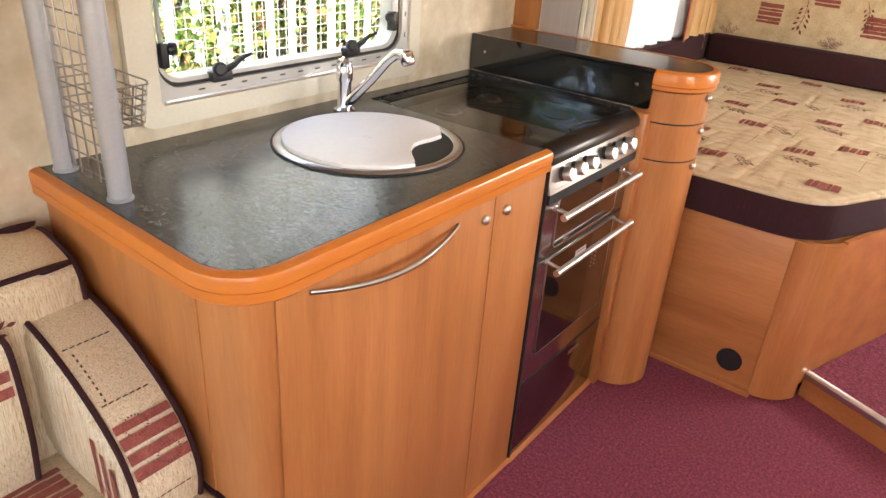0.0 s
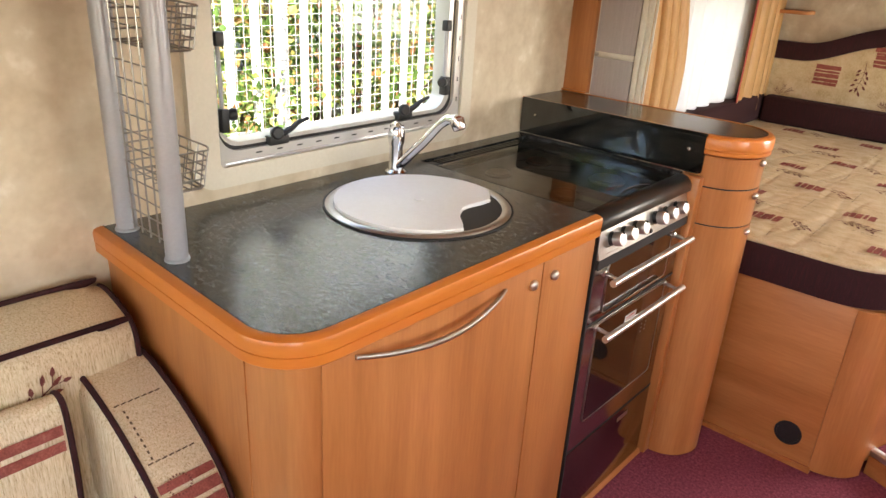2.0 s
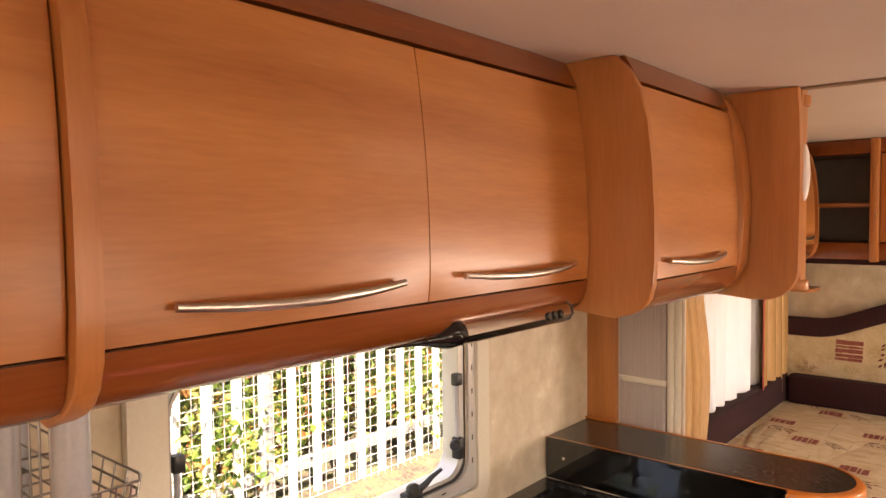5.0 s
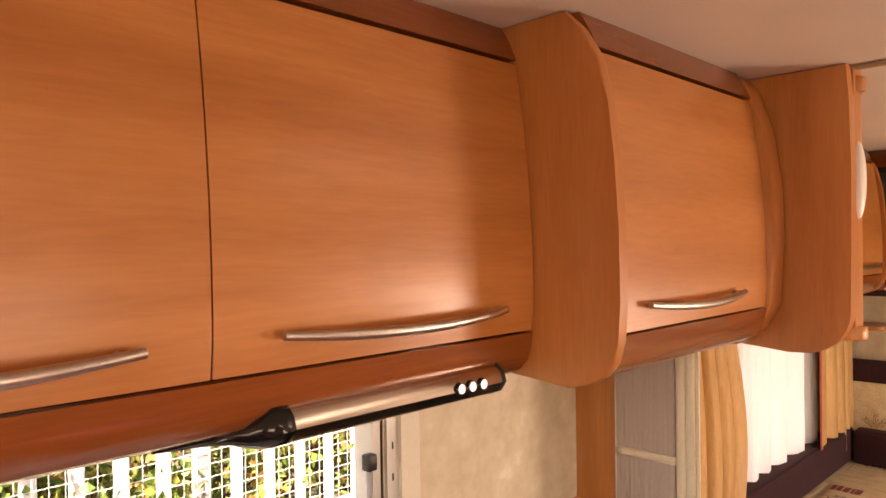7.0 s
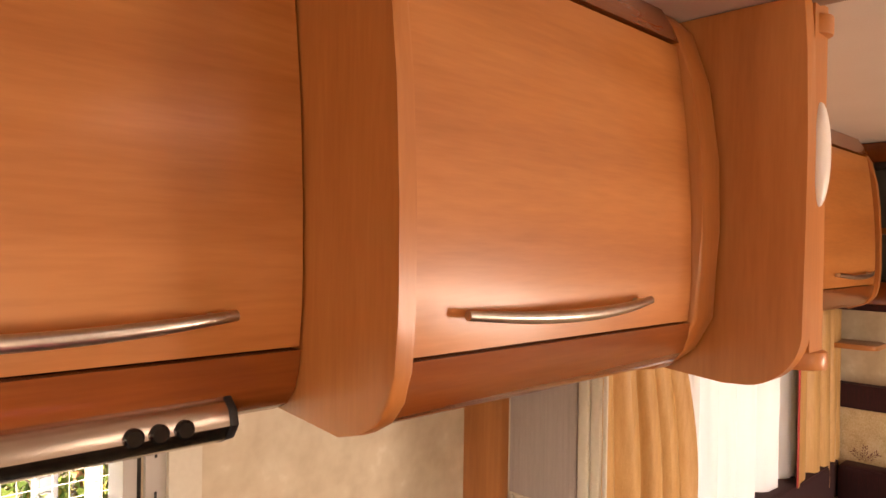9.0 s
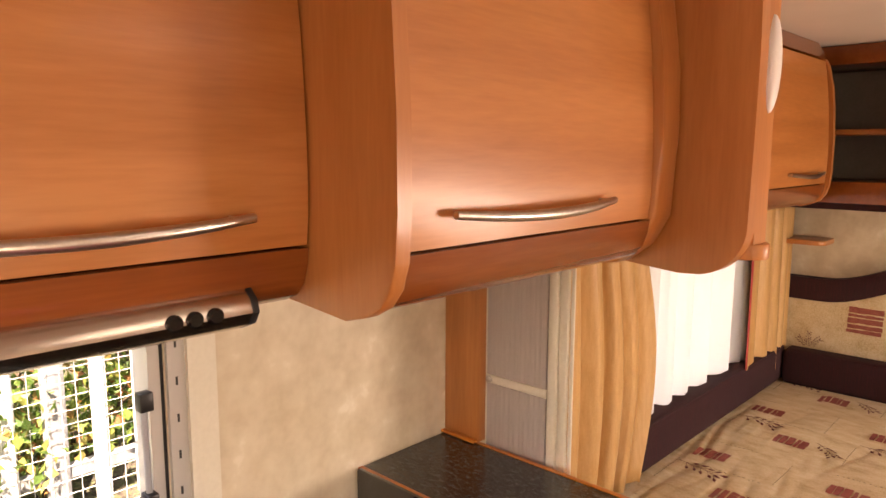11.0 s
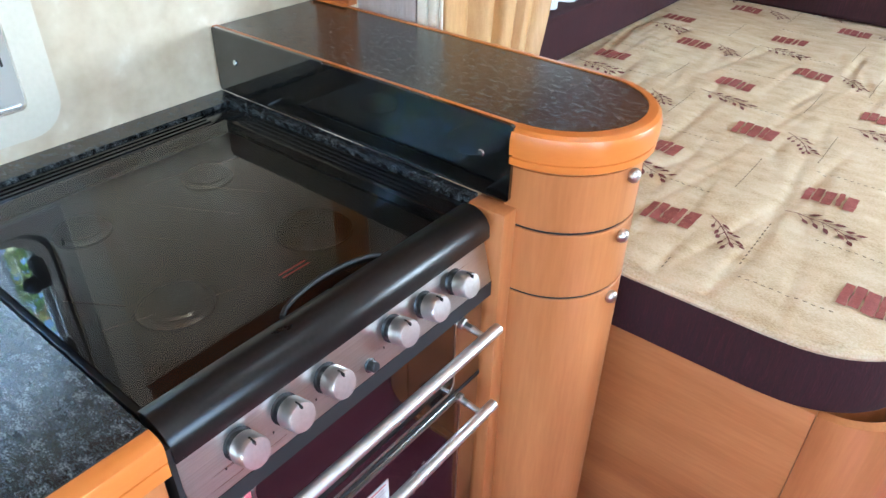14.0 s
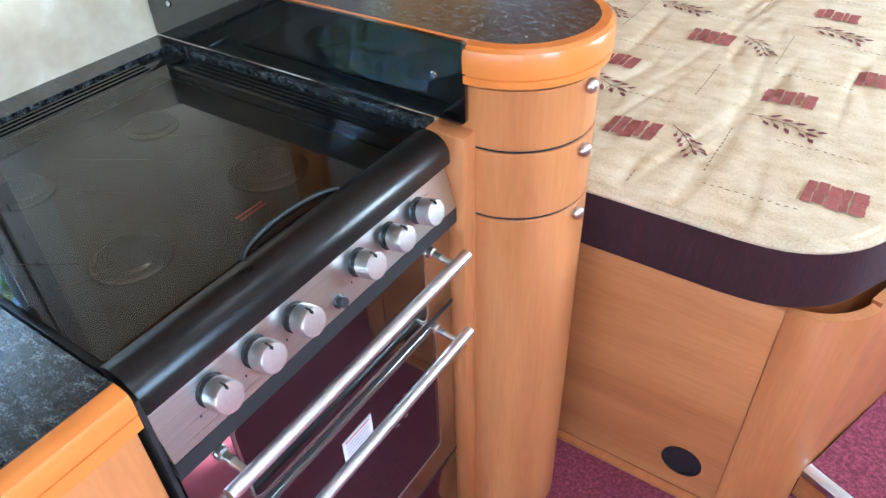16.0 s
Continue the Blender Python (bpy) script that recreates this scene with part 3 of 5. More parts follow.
for u, v in zip(loops, loops[1:]):
    for k in range(40):
        b.faces.new((u[k], u[(k + 1) % 40], v[(k + 1) % 40], v[k]))
part("bowl", b, bowl_shaded, sink, "steel bowl coloured dark as if in shade")


def lid_outline(r):
    n = arc(C[0], C[1], r, 72, 316, 60)
    return n + [(C[0] + 0.160, C[1] - 0.100), (C[0] + 0.176, C[1] - 0.066), (C[0] + 0.178, C[1] - 0.056), (C[0] + 0.168, C[1] - 0.050), (C[0] + 0.134, C[1] - 0.016), (C[0] + 0.110, C[1] + 0.012), (C[0] + 0.093, C[1] + 0.036), (C[0] + 0.090, C[1] + 0.060), (C[0] + 0.098, C[1] + 0.098), (C[0] + 0.100, C[1] + 0.128), (C[0] + 0.092, C[1] + 0.132)]


lid = part("lid", prism(bmesh.new(), lid_outline(0.186), "z", 0.9205, 0.9295, bevel=0.003), lid_white, sink, "white plastic sink lid with a cut-out")
part("lid_ridge", lathe(bmesh.new(), [(0.012, 0), (0.012, 0.0015), (0.006, 0.003)], (*C, 0.9296), n=20), lid_white, lid)

# mixer tap
tap = thing("mixer_tap", (-1.11, 1.279, 0.916), "chrome single-lever mixer tap with slanting spout", "tap")
part("tap_body", lathe(bmesh.new(), [(0.026, 0), (0.026, 0.006), (0.019, 0.012), (0.0165, 0.03), (0.0165, 0.07), (0.020, 0.08), (0.021, 0.105), (0.017, 0.118), (0.006, 0.122)], (-1.110, 1.279, 0.916), n=24), chrome, tap)
part("spout", tube(bmesh.new(), [(-1.102, 1.279, 0.934), (-1.069, 1.279, 0.967), (-1.014, 1.278, 1.019), (-0.969, 1.277, 1.066), (-0.944, 1.277, 1.084), (-0.919, 1.277, 1.086)], [0.012, 0.012, 0.0115, 0.011, 0.0115, 0.012], 14), chrome, tap)
part("spray_head", lathe(bmesh.new(), [(0.012, 0), (0.0165, 0.004), (0.0165, 0.022), (0.013, 0.030), (0.010, 0.031)], (-0.920, 1.277, 1.093), (0.45, 0, -1), 18), chrome, tap)
b = bmesh.new()
tube(b, [(-1.110, 1.279, 1.020), (-1.108, 1.273, 1.036), (-1.098, 1.264, 1.044), (-1.080, 1.252, 1.047)], [0.0165, 0.0150, 0.0085, 0.0050], 12)
part("lever", b, chrome, tap)

# wire rack on poles
rack = thing("wire_rack", (-1.06, 0.62, 0.916), "grey tube rack with chromed wire grid and baskets", "rack")
for x, y in ((-1.158, 0.617), (-0.971, 0.615)):
    part("pole", lathe(bmesh.new(), [(0.0215, 0), (0.0215, 0.004), (0.0190, 0.006), (0.0190, 0.519)], (x, y, 0.9165), n=28), pole_paint, rack)
b = bmesh.new()
for k in range(5):
    x = -1.127 + 0.0312 * k
    tube(b, [(x, 0.617, 0.928), (x, 0.617, 1.432)], 0.0016, 6)
for k in range(17):
    z = 0.935 + 0.030 * k
    tube(b, [(-1.142, 0.620, z), (-0.985, 0.620, z)], 0.0013, 6)
part("grid", b, wire_metal, rack, "wire grid panel")


def basket(z):
    hoop = None
    for k in (4, 3, 2, 1, 0):
        zz, o = z + 0.017 * k, 0.003 * k
        w = tube(bmesh.new(), [(-1.140, 0.622, zz), (-1.140, 0.670 + o, zz), (-1.130, 0.680 + o, zz), (-0.980, 0.680 + o, zz), (-0.970 + o, 0.670 + o, zz), (-0.970 + o, 0.628, zz)], 0.0016, 6)
        ob = part("wire" if hoop else "basket", w, wire_metal, hoop or rack, "" if hoop else "small chromed wire basket")
        hoop = hoop or ob
    for k in range(6):
        x = -1.135 + 0.0315 * k
        part("wire", tube(bmesh.new(), [(x, 0.622, z), (x, 0.680, z), (x, 0.693, z + 0.068)], 0.0013, 6), wire_metal, hoop)
    for k in range(3):
        y = 0.634 + 0.017 * k
        part("wire", tube(bmesh.new(), [(-1.140, y, z), (-0.970, y, z), (-0.958, y + 0.005, z + 0.068)], 0.0013, 6), wire_metal, hoop)


basket(1.035)
basket(1.265)

# ---- cooker ----
Y0, Y1, FX = 1.420, 1.898, -0.600
ck = thing("cooker", (-0.87, 1.66, 0), "built-in black and steel gas cooker with glass hob lid", "cooker")
b = bmesh.new()
box(b, -1.145, -0.63, Y0, Y1, 0.02, 0.8815)
part("carcass", b, black_enamel, ck)
b = bmesh.new()
box(b, -1.147, -1.100, Y0, Y1, 0.882, 0.9110, bevel=0.003)
for k in range(3):
    box(b, -1.138 + 0.011 * k, -1.133 + 0.011 * k, Y0 + 0.03, Y1 - 0.06, 0.9100, 0.9130)
part("rear_hinge_bar", b, black_enamel, ck, "black hinge bar with vent ribs")
b = bmesh.new()
box(b, -1.098, -0.642, 1.8635, 1.9060, 0.882, 0.9070, bevel=0.003)
for k in range(4):
    box(b, -1.06, -0.70, 1.869 + 0.0095 * k, 1.8735 + 0.0095 * k, 0.9060, 0.9115, bevel=0.001)
part("side_vent", b, black_enamel, ck, "black slotted side vent")
b = bmesh.new()
prism(b, rounded(-1.098, -0.640, 1.424, 1.862, 0.008, 3), "z", 0.9085, 0.9125)
lid_ob = part("hob_lid", b, hob_glass, ck, "smoked brown glass hob lid")
lid_ob.visible_shadow = False
clear_back(lid_ob, 2, clear_smoked)
b = bmesh.new()
box(b, -1.097, -0.645, 1.424, 1.861, 0.882, 0.8895, bevel=0.002)
part("hob_plate", b, hob_black, ck, "black enamel burner plate")
for x, y, r in ((-0.99, 1.55, 0.030), (-0.99, 1.74, 0.030), (-0.77, 1.54, 0.036), (-0.77, 1.745, 0.042)):
    part("burner", lathe(bmesh.new(), [(r * 1.22, -0.0005), (r * 1.20, 0.003), (r * 1.14, 0.0045), (r * 1.08, 0.003), (r, 0.004), (r, 0.009), (r * 0.92, 0.0115)], (x, y, 0.8900), n=28), burner_grey, ck, "round gas burner with pale rim")
    part("burner_cap", lathe(bmesh.new(), [(r * 0.85, 0.0105), (r * 0.85, 0.0125), (r * 0.6, 0.0135), (0.001, 0.0135)], (x, y, 0.8900), n=24), black_enamel, ck)
for a, c in (((-1.00, 1.62, 0.900), (-0.86, 1.70, 0.900)), ((-0.98, 1.70, 0.900), (-0.88, 1.76, 0.900)), ((-1.02, 1.66, 0.902), (-0.99, 1.80, 0.902)), ((-0.78, 1.46, 0.902), (-0.73, 1.60, 0.902)), ((-0.92, 1.58, 0.900), (-0.87, 1.61, 0.900)), ((-0.86, 1.46, 0.900), (-0.80, 1.50, 0.900))):
    part("pan_rod", tube(bmesh.new(), [a, c], 0.0007, 8), chrome, ck)
for x in (-0.721, -0.714):
    part("lid_print", cube(x, x + 0.0025, 1.645, 1.685, 0.8975, 0.8980), ink_red, ck, "small red printed line")
b = bmesh.new()
prism(b, [(-0.642, 0.8860), (-0.642, 0.9130), (-0.634, 0.9170), (-0.624, 0.9180), (-0.611, 0.9145), (-0.601, 0.9070), (-0.595, 0.8960), (-0.594, 0.8785), (-0.612, 0.8785)], "y", Y0 - 0.002, Y1 - 0.004, bevel=0.0015)
part("front_roll", b, bronze_roll, ck, "rounded dark bronze front roll")
b = bmesh.new()
tube(b, [(-0.642, 1.585 + 0.0125 * k, 0.9145) if k in (0, 12) else (-0.642 - 0.020 * math.sin(math.pi * k / 12) ** 0.6, 1.585 + 0.0125 * k, 0.9145) for k in range(13)], 0.003, 6)
part("lid_grip", b, rubber, ck, "curved black lid grip")
part("side_strip", cube(-0.64, -0.596, Y0 - 0.006, Y0 - 0.001, 0.004, 0.8990), rubber, ck)
panel = part("control_panel", prism(bmesh.new(), [(-0.63, 0.807), (-0.590, 0.807), (-0.6085, 0.8780), (-0.63, 0.8780)], "y", Y0, Y1, bevel=0.0015), steel, ck, "brushed steel control panel")
for y in (1.484, 1.542, 1.600, 1.706, 1.764, 1.825):
    kn = lathe(bmesh.new(), [(0.0155, 0.013), (0.0172, 0.0145), (0.0170, 0.0325), (0.0158, 0.0345), (0.012, 0.0348), (0.001, 0.0348)], (-0.6035, y, 0.842), (1, 0, 0.26), 28)
    knob = part("control_knob", kn, knob_satin, panel, "satin metal control knob")
    part("collar", lathe(bmesh.new(), [(0.0185, -0.002), (0.0180, 0.004), (0.0150, 0.006), (0.0150, 0.013)], (-0.6035, y, 0.842), (1, 0, 0.26), 22), black_plastic, knob, "black collar")
    part("pointer", cube(-0.5795, -0.5695, y - 0.0008, y + 0.0008, 0.8630, 0.8672), rubber, knob)
    for q in range(3):
        part("dial_mark", cube(-0.6058 + 0.0065 * q * q * 0.5, -0.6050 + 0.0065 * q * q * 0.5, y - 0.027 + 0.002 * q, y - 0.0255 + 0.002 * q, 0.8545 - 0.006 * q * q, 0.8575 - 0.006 * q * q), rubber, panel)
    part("dial_mark", cube(-0.6070, -0.6060, y - 0.024, y - 0.018, 0.862, 0.865), rubber, panel)
part("ignition_button", lathe(bmesh.new(), [(0.009, 0), (0.009, 0.004), (0.0065, 0.005), (0.0065, 0.013), (0.005, 0.0145)], (-0.597, 1.661, 0.819), (1, 0, 0.26), 16), black_plastic, panel, "black ignition button")


def oven_door(z0, z1, glass, bar_z, bar_x, name, label):
    d = part(name, cube(-0.628, FX, Y0 + 0.002, Y1 - 0.002, z0, z1, bevel=0.003), door_steel, ck, label)
    gy0, gy1, gz0, gz1 = glass
    part("glass", prism(bmesh.new(), rounded(gy0, gy1, gz0, gz1, 0.012, 4), "x", FX + 0.0005, FX + 0.003), black_glass, d, "smoked glass panel")
    part("steel_edge", ring(bmesh.new(), rounded(gy0 - 0.003, gy1 + 0.003, gz0 - 0.003, gz1 + 0.003, 0.014, 4), rounded(gy0, gy1, gz0, gz1, 0.012, 4), "x", FX + 0.0003, FX + 0.0038), steel, d)
    bar = bmesh.new()
    tube(bar, [(bar_x, 1.442, bar_z), (bar_x, 1.874, bar_z)], 0.0085, 16)
    part("bar_handle", bar, bar_satin, d, "round satin bar handle")
    for y in (1.470, 1.846):
        part("handle_post", lathe(bmesh.new(), [(0.0085, 0), (0.0085, 0.005), (0.0052, 0.007), (0.0052, 0.018), (0.0060, 0.019), (0.0045, 0.026), (0.0045, bar_x - FX)], (FX, y, bar_z + 0.006), (1, 0, -0.1), 12), satin, d)
    return d


grill = oven_door(0.632, 0.782, (1.489, 1.827, 0.648, 0.778), 0.754, -0.558, "grill_door", "steel framed grill door with dark glass")
oven = oven_door(0.258, 0.624, (1.475, 1.843, 0.333, 0.617), 0.608, -0.555, "oven_door", "steel framed oven door with dark glass")
part("lower_panel", cube(-0.628, FX, Y0 + 0.002, Y1 - 0.002, 0.004, 0.250, bevel=0.003), dark_steel, ck, "polished dark steel storage flap")
# black boxes fill the open gaps to give them their shaded look
for z0, z1, x in ((0.7825, 0.8065, -0.5895), (0.6245, 0.6315, -0.6005), (0.2505, 0.2575, -0.6005)):
    part("gap", cube(-0.630, x, Y0, Y1, z0, z1), rubber, ck, "black strip for the shade in the gap")
lbl = part("sticker", cube(FX + 0.0032, FX + 0.0038, 1.626, 1.686, 0.548, 0.589), paper_white, oven, "white paper sticker with red and grey lines")
for k in range(5):
    part("print_line", cube(FX + 0.0039, FX + 0.0042, 1.632, 1.680 - 0.004 * (k % 2), 0.553 + 0.007 * k, 0.5555 + 0.007 * k), ink_red if k == 4 else satin, lbl)
for k in range(2):
    for j in range(5):
        part("vent_mark", cube(FX + 0.0032, FX + 0.0036, 1.735 + 0.022 * k, 1.742 + 0.022 * k, 0.50 + 0.012 * j, 0.5025 + 0.012 * j), satin, oven)
part("rating_plate", cube(FX + 0.0002, FX + 0.001, 1.70, 1.76, 0.215, 0.228), satin, ck)

# ---- end drawer column with shelf ----
K = (-0.582, 2.042)
col = thing("drawer_column", (-0.6, 2.03, 0), "rounded beech drawer column beside the cooker", "cabinet")


def column_foot(r, back=-1.195):
    return [(back, K[1] - r)] + arc(K[0], K[1], r, -90, 90, 18) + [(back, K[1] + r)]


part("body", prism(bmesh.new(), column_foot(0.106, -0.64), "z", 0.0, 0.972), wood_up, col)
for z0, z1, kz in ((0.004, 0.7768, 0.762), (0.7812, 0.8838, 0.867), (0.8882, 0.972, 0.960)):
    ob = part("drawer_front", sweep(bmesh.new(), [(-0.60, K[1] - 0.107)] + arc(K[0], K[1], 0.107, -90, 90, 22) + [(-0.64, K[1] + 0.107)], [(-0.001, z0), (0.003, z0), (0.004, z0 + 0.001), (0.004, z1 - 0.001), (0.003, z1), (-0.001, z1)]), wood_up, col)
    push_knob((K[0] + 0.1105, K[1] - 0.012, kz), (1, -0.11, 0), ob, 0.010)
# dark rings over the wooden body stand for the shade between drawers
for z in (0.779, 0.886):
    part("gap", sweep(bmesh.new(), [(-0.60, K[1] - 0.106)] + arc(K[0], K[1], 0.106, -90, 90, 22) + [(-0.64, K[1] + 0.106)], [(-0.001, z - 0.0022), (0.002, z - 0.0022), (0.002, z + 0.0022), (-0.001, z + 0.0022)]), rubber, col, "dark strip for the shade in the drawer gap")
part("filler_strip", cube(-0.640, -0.580, 1.903, 1.9345, 0.0, 0.912, bevel=0.003), wood_up, col)
shelf = thing("end_shelf", (-0.85, 2.05, 1.0), "slate laminate shelf with rounded orange lipped end", "shelf")
S = (-0.590, 2.048)
sedge = [(S[0], S[1] - 0.110)] + arc(*S, 0.110, -90, 90, 18) + [(-1.198, S[1] + 0.110)]
part("surface", prism(bmesh.new(), sedge + [(-1.198, S[1] - 0.110)], "z", 0.974, 1.027), laminate, shelf)
part("lipping", sweep(bmesh.new(), [(-0.5905, S[1] - 0.110)] + arc(*S, 0.110, -90, 90, 18) + [(-1.198, S[1] + 0.110)], [(0, 0.976), (0.014, 0.976), (0.0180, 0.979), (0.0180, 0.988), (0.0160, 0.9892), (0.0160, 0.9908), (0.0192, 0.992), (0.0198, 1.014), (0.0172, 1.0225), (0.012, 1.0268), (0.004, 1.0285), (0, 1.0287)]), lip_wood, shelf, "rounded orange lacquered lipping", smooth=25)
part("front_lip", cube(-1.198, -0.591, 1.926, 1.938, 1.012, 1.0288, bevel=0.0015), lip_wood, shelf)
back_board = structure("trim", cube(-1.198, -0.60, 1.9285, 1.9395, 0.917, 1.011), black_plastic, "dark backing behind the splash panel", "trim")
spl = thing("splash_panel", (-0.89, 1.924, 0.95), "glossy black splash panel screwed above the hob", "splashback")
part("sheet", prism(bmesh.new(), rounded(-1.194, -0.588, 0.921, 1.030, 0.006, 3), "y", 1.9215, 1.9275), black_glass, spl)
for x in (-1.140, -0.634):
    part("screw", lathe(bmesh.new(), [(0.0035, 0), (0.005, 0.0012), (0.0035, 0.0025)], (x, 1.9215, 0.980), (0, -1, 0), 12), chrome, spl)

# ---- overhead lockers ----
def door_arc(face, z0=1.497, z1=1.888, n=12, thick=0.018):
    def x(z):
        return face - (0.26 * (z - 1.56) ** 2 if z > 1.56 else 0.9 * (z - 1.56) ** 2)
    zs = [z0 + (z1 - z0) * i / n for i in range(n + 1)]
    return [(x(z), z) for z in zs] + [(x(z) - thick, z) for z in reversed(zs)]


def rail_profile(face):
    return [(face - 0.004, 1.493), (face - 0.007, 1.472), (face - 0.014, 1.452), (face - 0.028, 1.436), (face - 0.050, 1.427), (face - 0.09, 1.424), (WEST + 0.001, 1.424), (WEST + 0.001, 1.493)]


def top_profile(face):
    return [(face - 0.028, 1.895), (face - 0.040, 1.922), (face - 0.056, 1.949), (WEST + 0.001, 1.949), (WEST + 0.001, 1.895)]


def bow_handle(y0, y1, x, z, parent, n=18):
    """A flattened bar bowed away from the door, turned in at its ends."""
    pts = [(x - 0.008 + 0.014 * math.sin(math.pi * i / n), y0 + (y1 - y0) * i / n, z + 0.008 * (2 * i / n - 1) ** 2 - 0.002) for i in range(n + 1)]
    h = bmesh.new()
    tube(h, pts, [0.0035 + 0.0035 * math.sin(math.pi * min(max(i / n, 0.04), 0.96)) ** 0.4 for i in range(n + 1)], 10)
    for i in (1, n - 1):
        tube(h, [(x - 0.022, pts[i][1], pts[i][2]), pts[i]], 0.0045, 8)
    return part("handle", h, satin, parent, "bowed satin metal handle")


def locker(y0, y1, face, doors, label):
    t = thing("overhead_locker", (-1.05, (y0 + y1) / 2, 1.42), label, "locker", "overhead lockers")
    part("lower_rail", prism(bmesh.new(), rail_profile(face), "y", y0, y1), rail_wood, t, "darker rounded lower rail")
    part("upper_rail", prism(bmesh.new(), top_profile(face), "y", y0, y1), rail_wood, t, "darker upper rail")
    part("back", cube(WEST + 0.002, face - 0.022, y0 + 0.002, y1 - 0.002, 1.4935, 1.560), rail_wood, t)
    for a, c, h0, h1 in doors:
        d = part("door", prism(bmesh.new(), door_arc(face), "y", a, c, bevel=0.0015), wood_along, t, "bowed beech locker door")
        if h1 > h0:
            bow_handle(h0, h1, face + 0.020, 1.527, d)
    return t


def blade(name, y0, y1, face, parent, bottom=1.405, back=0.16, label=""):
    """An upright rounded partition that stands proud of the lockers."""
    p = [(face - 0.084, 1.949), (face - 0.055, 1.918), (face - 0.030, 1.875), (face - 0.015, 1.810), (face - 0.007, 1.74), (face - 0.001, 1.64), (face, 1.54), (face - 0.004, 1.488), (face - 0.011, 1.460), (face - 0.027, 1.440), (face - 0.050, 1.4275), (face - 0.085, bottom), (face - back, bottom + 0.008), (face - back - 0.05, bottom + 0.012), (WEST + 0.001, bottom + 0.014), (WEST + 0.001, 1.949)]
    return part(name, prism(bmesh.new(), p, "y", y0, y1, bevel=0.003), wood_up, parent, label)


A = locker(-1.20, 0.588, -0.898, [(-1.19, -0.605, -1.0, -0.65), (-0.600, -0.105, -0.5, -0.15), (-0.100, 0.448, -0.05, 0.30), (0.452, 0.586, 0.3, 0.3)], "beech overhead locker above the seats with bowed doors")
B = locker(0.6165, 1.616, -0.898, [(0.620, 1.114, 0.692, 1.046), (1.116, 1.614, 1.186, 1.538)], "beech overhead locker above the sink with two doors")
blade("partition", 0.589, 0.6155, -0.882, B, 1.412, 0.12, "rounded beech partition strip")
part("pelmet", cube(WEST + 0.002, -1.00, -1.19, 0.545, 1.408, 1.4235, bevel=0.003), maroon_cloth, A, "dark maroon strip below the locker")
Cc = locker(1.638, 2.180, -0.773, [(1.641, 2.173, 1.706, 2.040)], "shorter deeper beech overhead locker with one door")
blade("partition", 1.617, 1.637, -0.757, Cc, 1.418, 0.16, "rounded beech partition")
b = bmesh.new()
ap = [(-0.836, 1.949), (-0.806, 1.918), (-0.781, 1.839), (-0.765, 1.727), (-0.762, 1.625), (-0.768, 1.498), (-0.794, 1.450), (-0.836, 1.418), (-0.89, 1.410)]
prism(b, ap + [(x - 0.05 if i else x - 0.03, z) for i, (x, z) in enumerate(reversed(ap))], "y", 2.181, 2.238, bevel=0.006)
part("edge_moulding", b, wood_up, Cc, "rounded edge moulding")
end = thing("end_cabinet", (-0.9, 2.25, 1.4), "tall beech end panel unit with rounded lower corner", "cabinet")
ep = [(WEST + 0.002, 1.43), (-0.86, 1.412), (-0.76, 1.402)] + arc(-0.735, 1.487, 0.084, -82, -6, 10) + [(-0.649, 1.62), (-0.648, 1.75), (-0.651, 1.88), (-0.655, 1.949), (WEST + 0.002, 1.949)]
part("end_panel", prism(bmesh.new(), ep, "y", 2.250, 2.282, bevel=0.004), wood_up, end, "upright beech panel with rounded front")
part("carcass", cube(WEST + 0.002, -0.652, 2.2825, 2.335, 1.455, 1.949), wood_up, end)
for z0, z1 in ((1.428, 1.455), (1.905, 1.934)):
    part("rounded_shelf", prism(bmesh.new(), [(-0.73, 2.2825)] + arc(-0.690, 2.320, 0.050, -90, 90, 10, 0.037) + [(-0.73, 2.357)], "z", z0, z1, bevel=0.004), wood_along, end)
wl = thing("wall_light", (-0.65, 2.31, 1.735), "oval opal wall light on the end cabinet", "wall light")
b = bmesh.new()
bmesh.ops.create_uvsphere(b, u_segments=24, v_segments=12, radius=1.0, matrix=Matrix.LocRotScale((-0.652, 2.310, 1.735), None, (0.014, 0.020, 0.075)))
part("shade", b, white_shade, wl)

# lamp under the locker
ul = thing("strip_light", (-0.9, 1.33, 1.44), "brushed steel strip light with black end under the locker", "strip light")
b = bmesh.new()
lp = [(-0.990, 1.424), (-0.985, 1.412), (-0.960, 1.402), (-0.930, 1.402), (-0.908, 1.412), (-0.899, 1.428), (-0.903, 1.444), (-0.915, 1.456), (-0.93, 1.462)]
lp = [(x + 0.004, 1.418 + (z - 1.418) * 0.85 + 0.006) for x, z in lp]
prism(b, lp, "y", 1.205, 1.538)
part("housing", b, lamp_steel, ul, "brushed steel housing")
part("end_cap", prism(bmesh.new(), [(x + 0.001 if x > -0.94 else x, z) for x, z in lp], "y", 1.5385, 1.547, bevel=0.002), black_plastic, ul)
b = bmesh.new()
loops = []
for y, s in ((1.2045, 1.02), (1.196, 1.08), (1.184, 1.02), (1.170, 0.78), (1.155, 0.45), (1.13, 0.22), (1.08, 0.05)):
    loops.append([b.verts.new((-0.94 + (x + 0.94) * s - 0.02 * (1 - min(s, 1)), y, 1.422 + (z - 1.422) * (s if z < 1.43 else min(s, 1.0)) + 0.0)) for x, z in lp])
for u, v in zip(loops, loops[1:]):
    for k in range(len(lp)):
        b.faces.new((u[k], u[(k + 1) % len(lp)], v[(k + 1) % len(lp)], v[k]))
b.faces.new(loops[0]), b.faces.new(loops[-1])
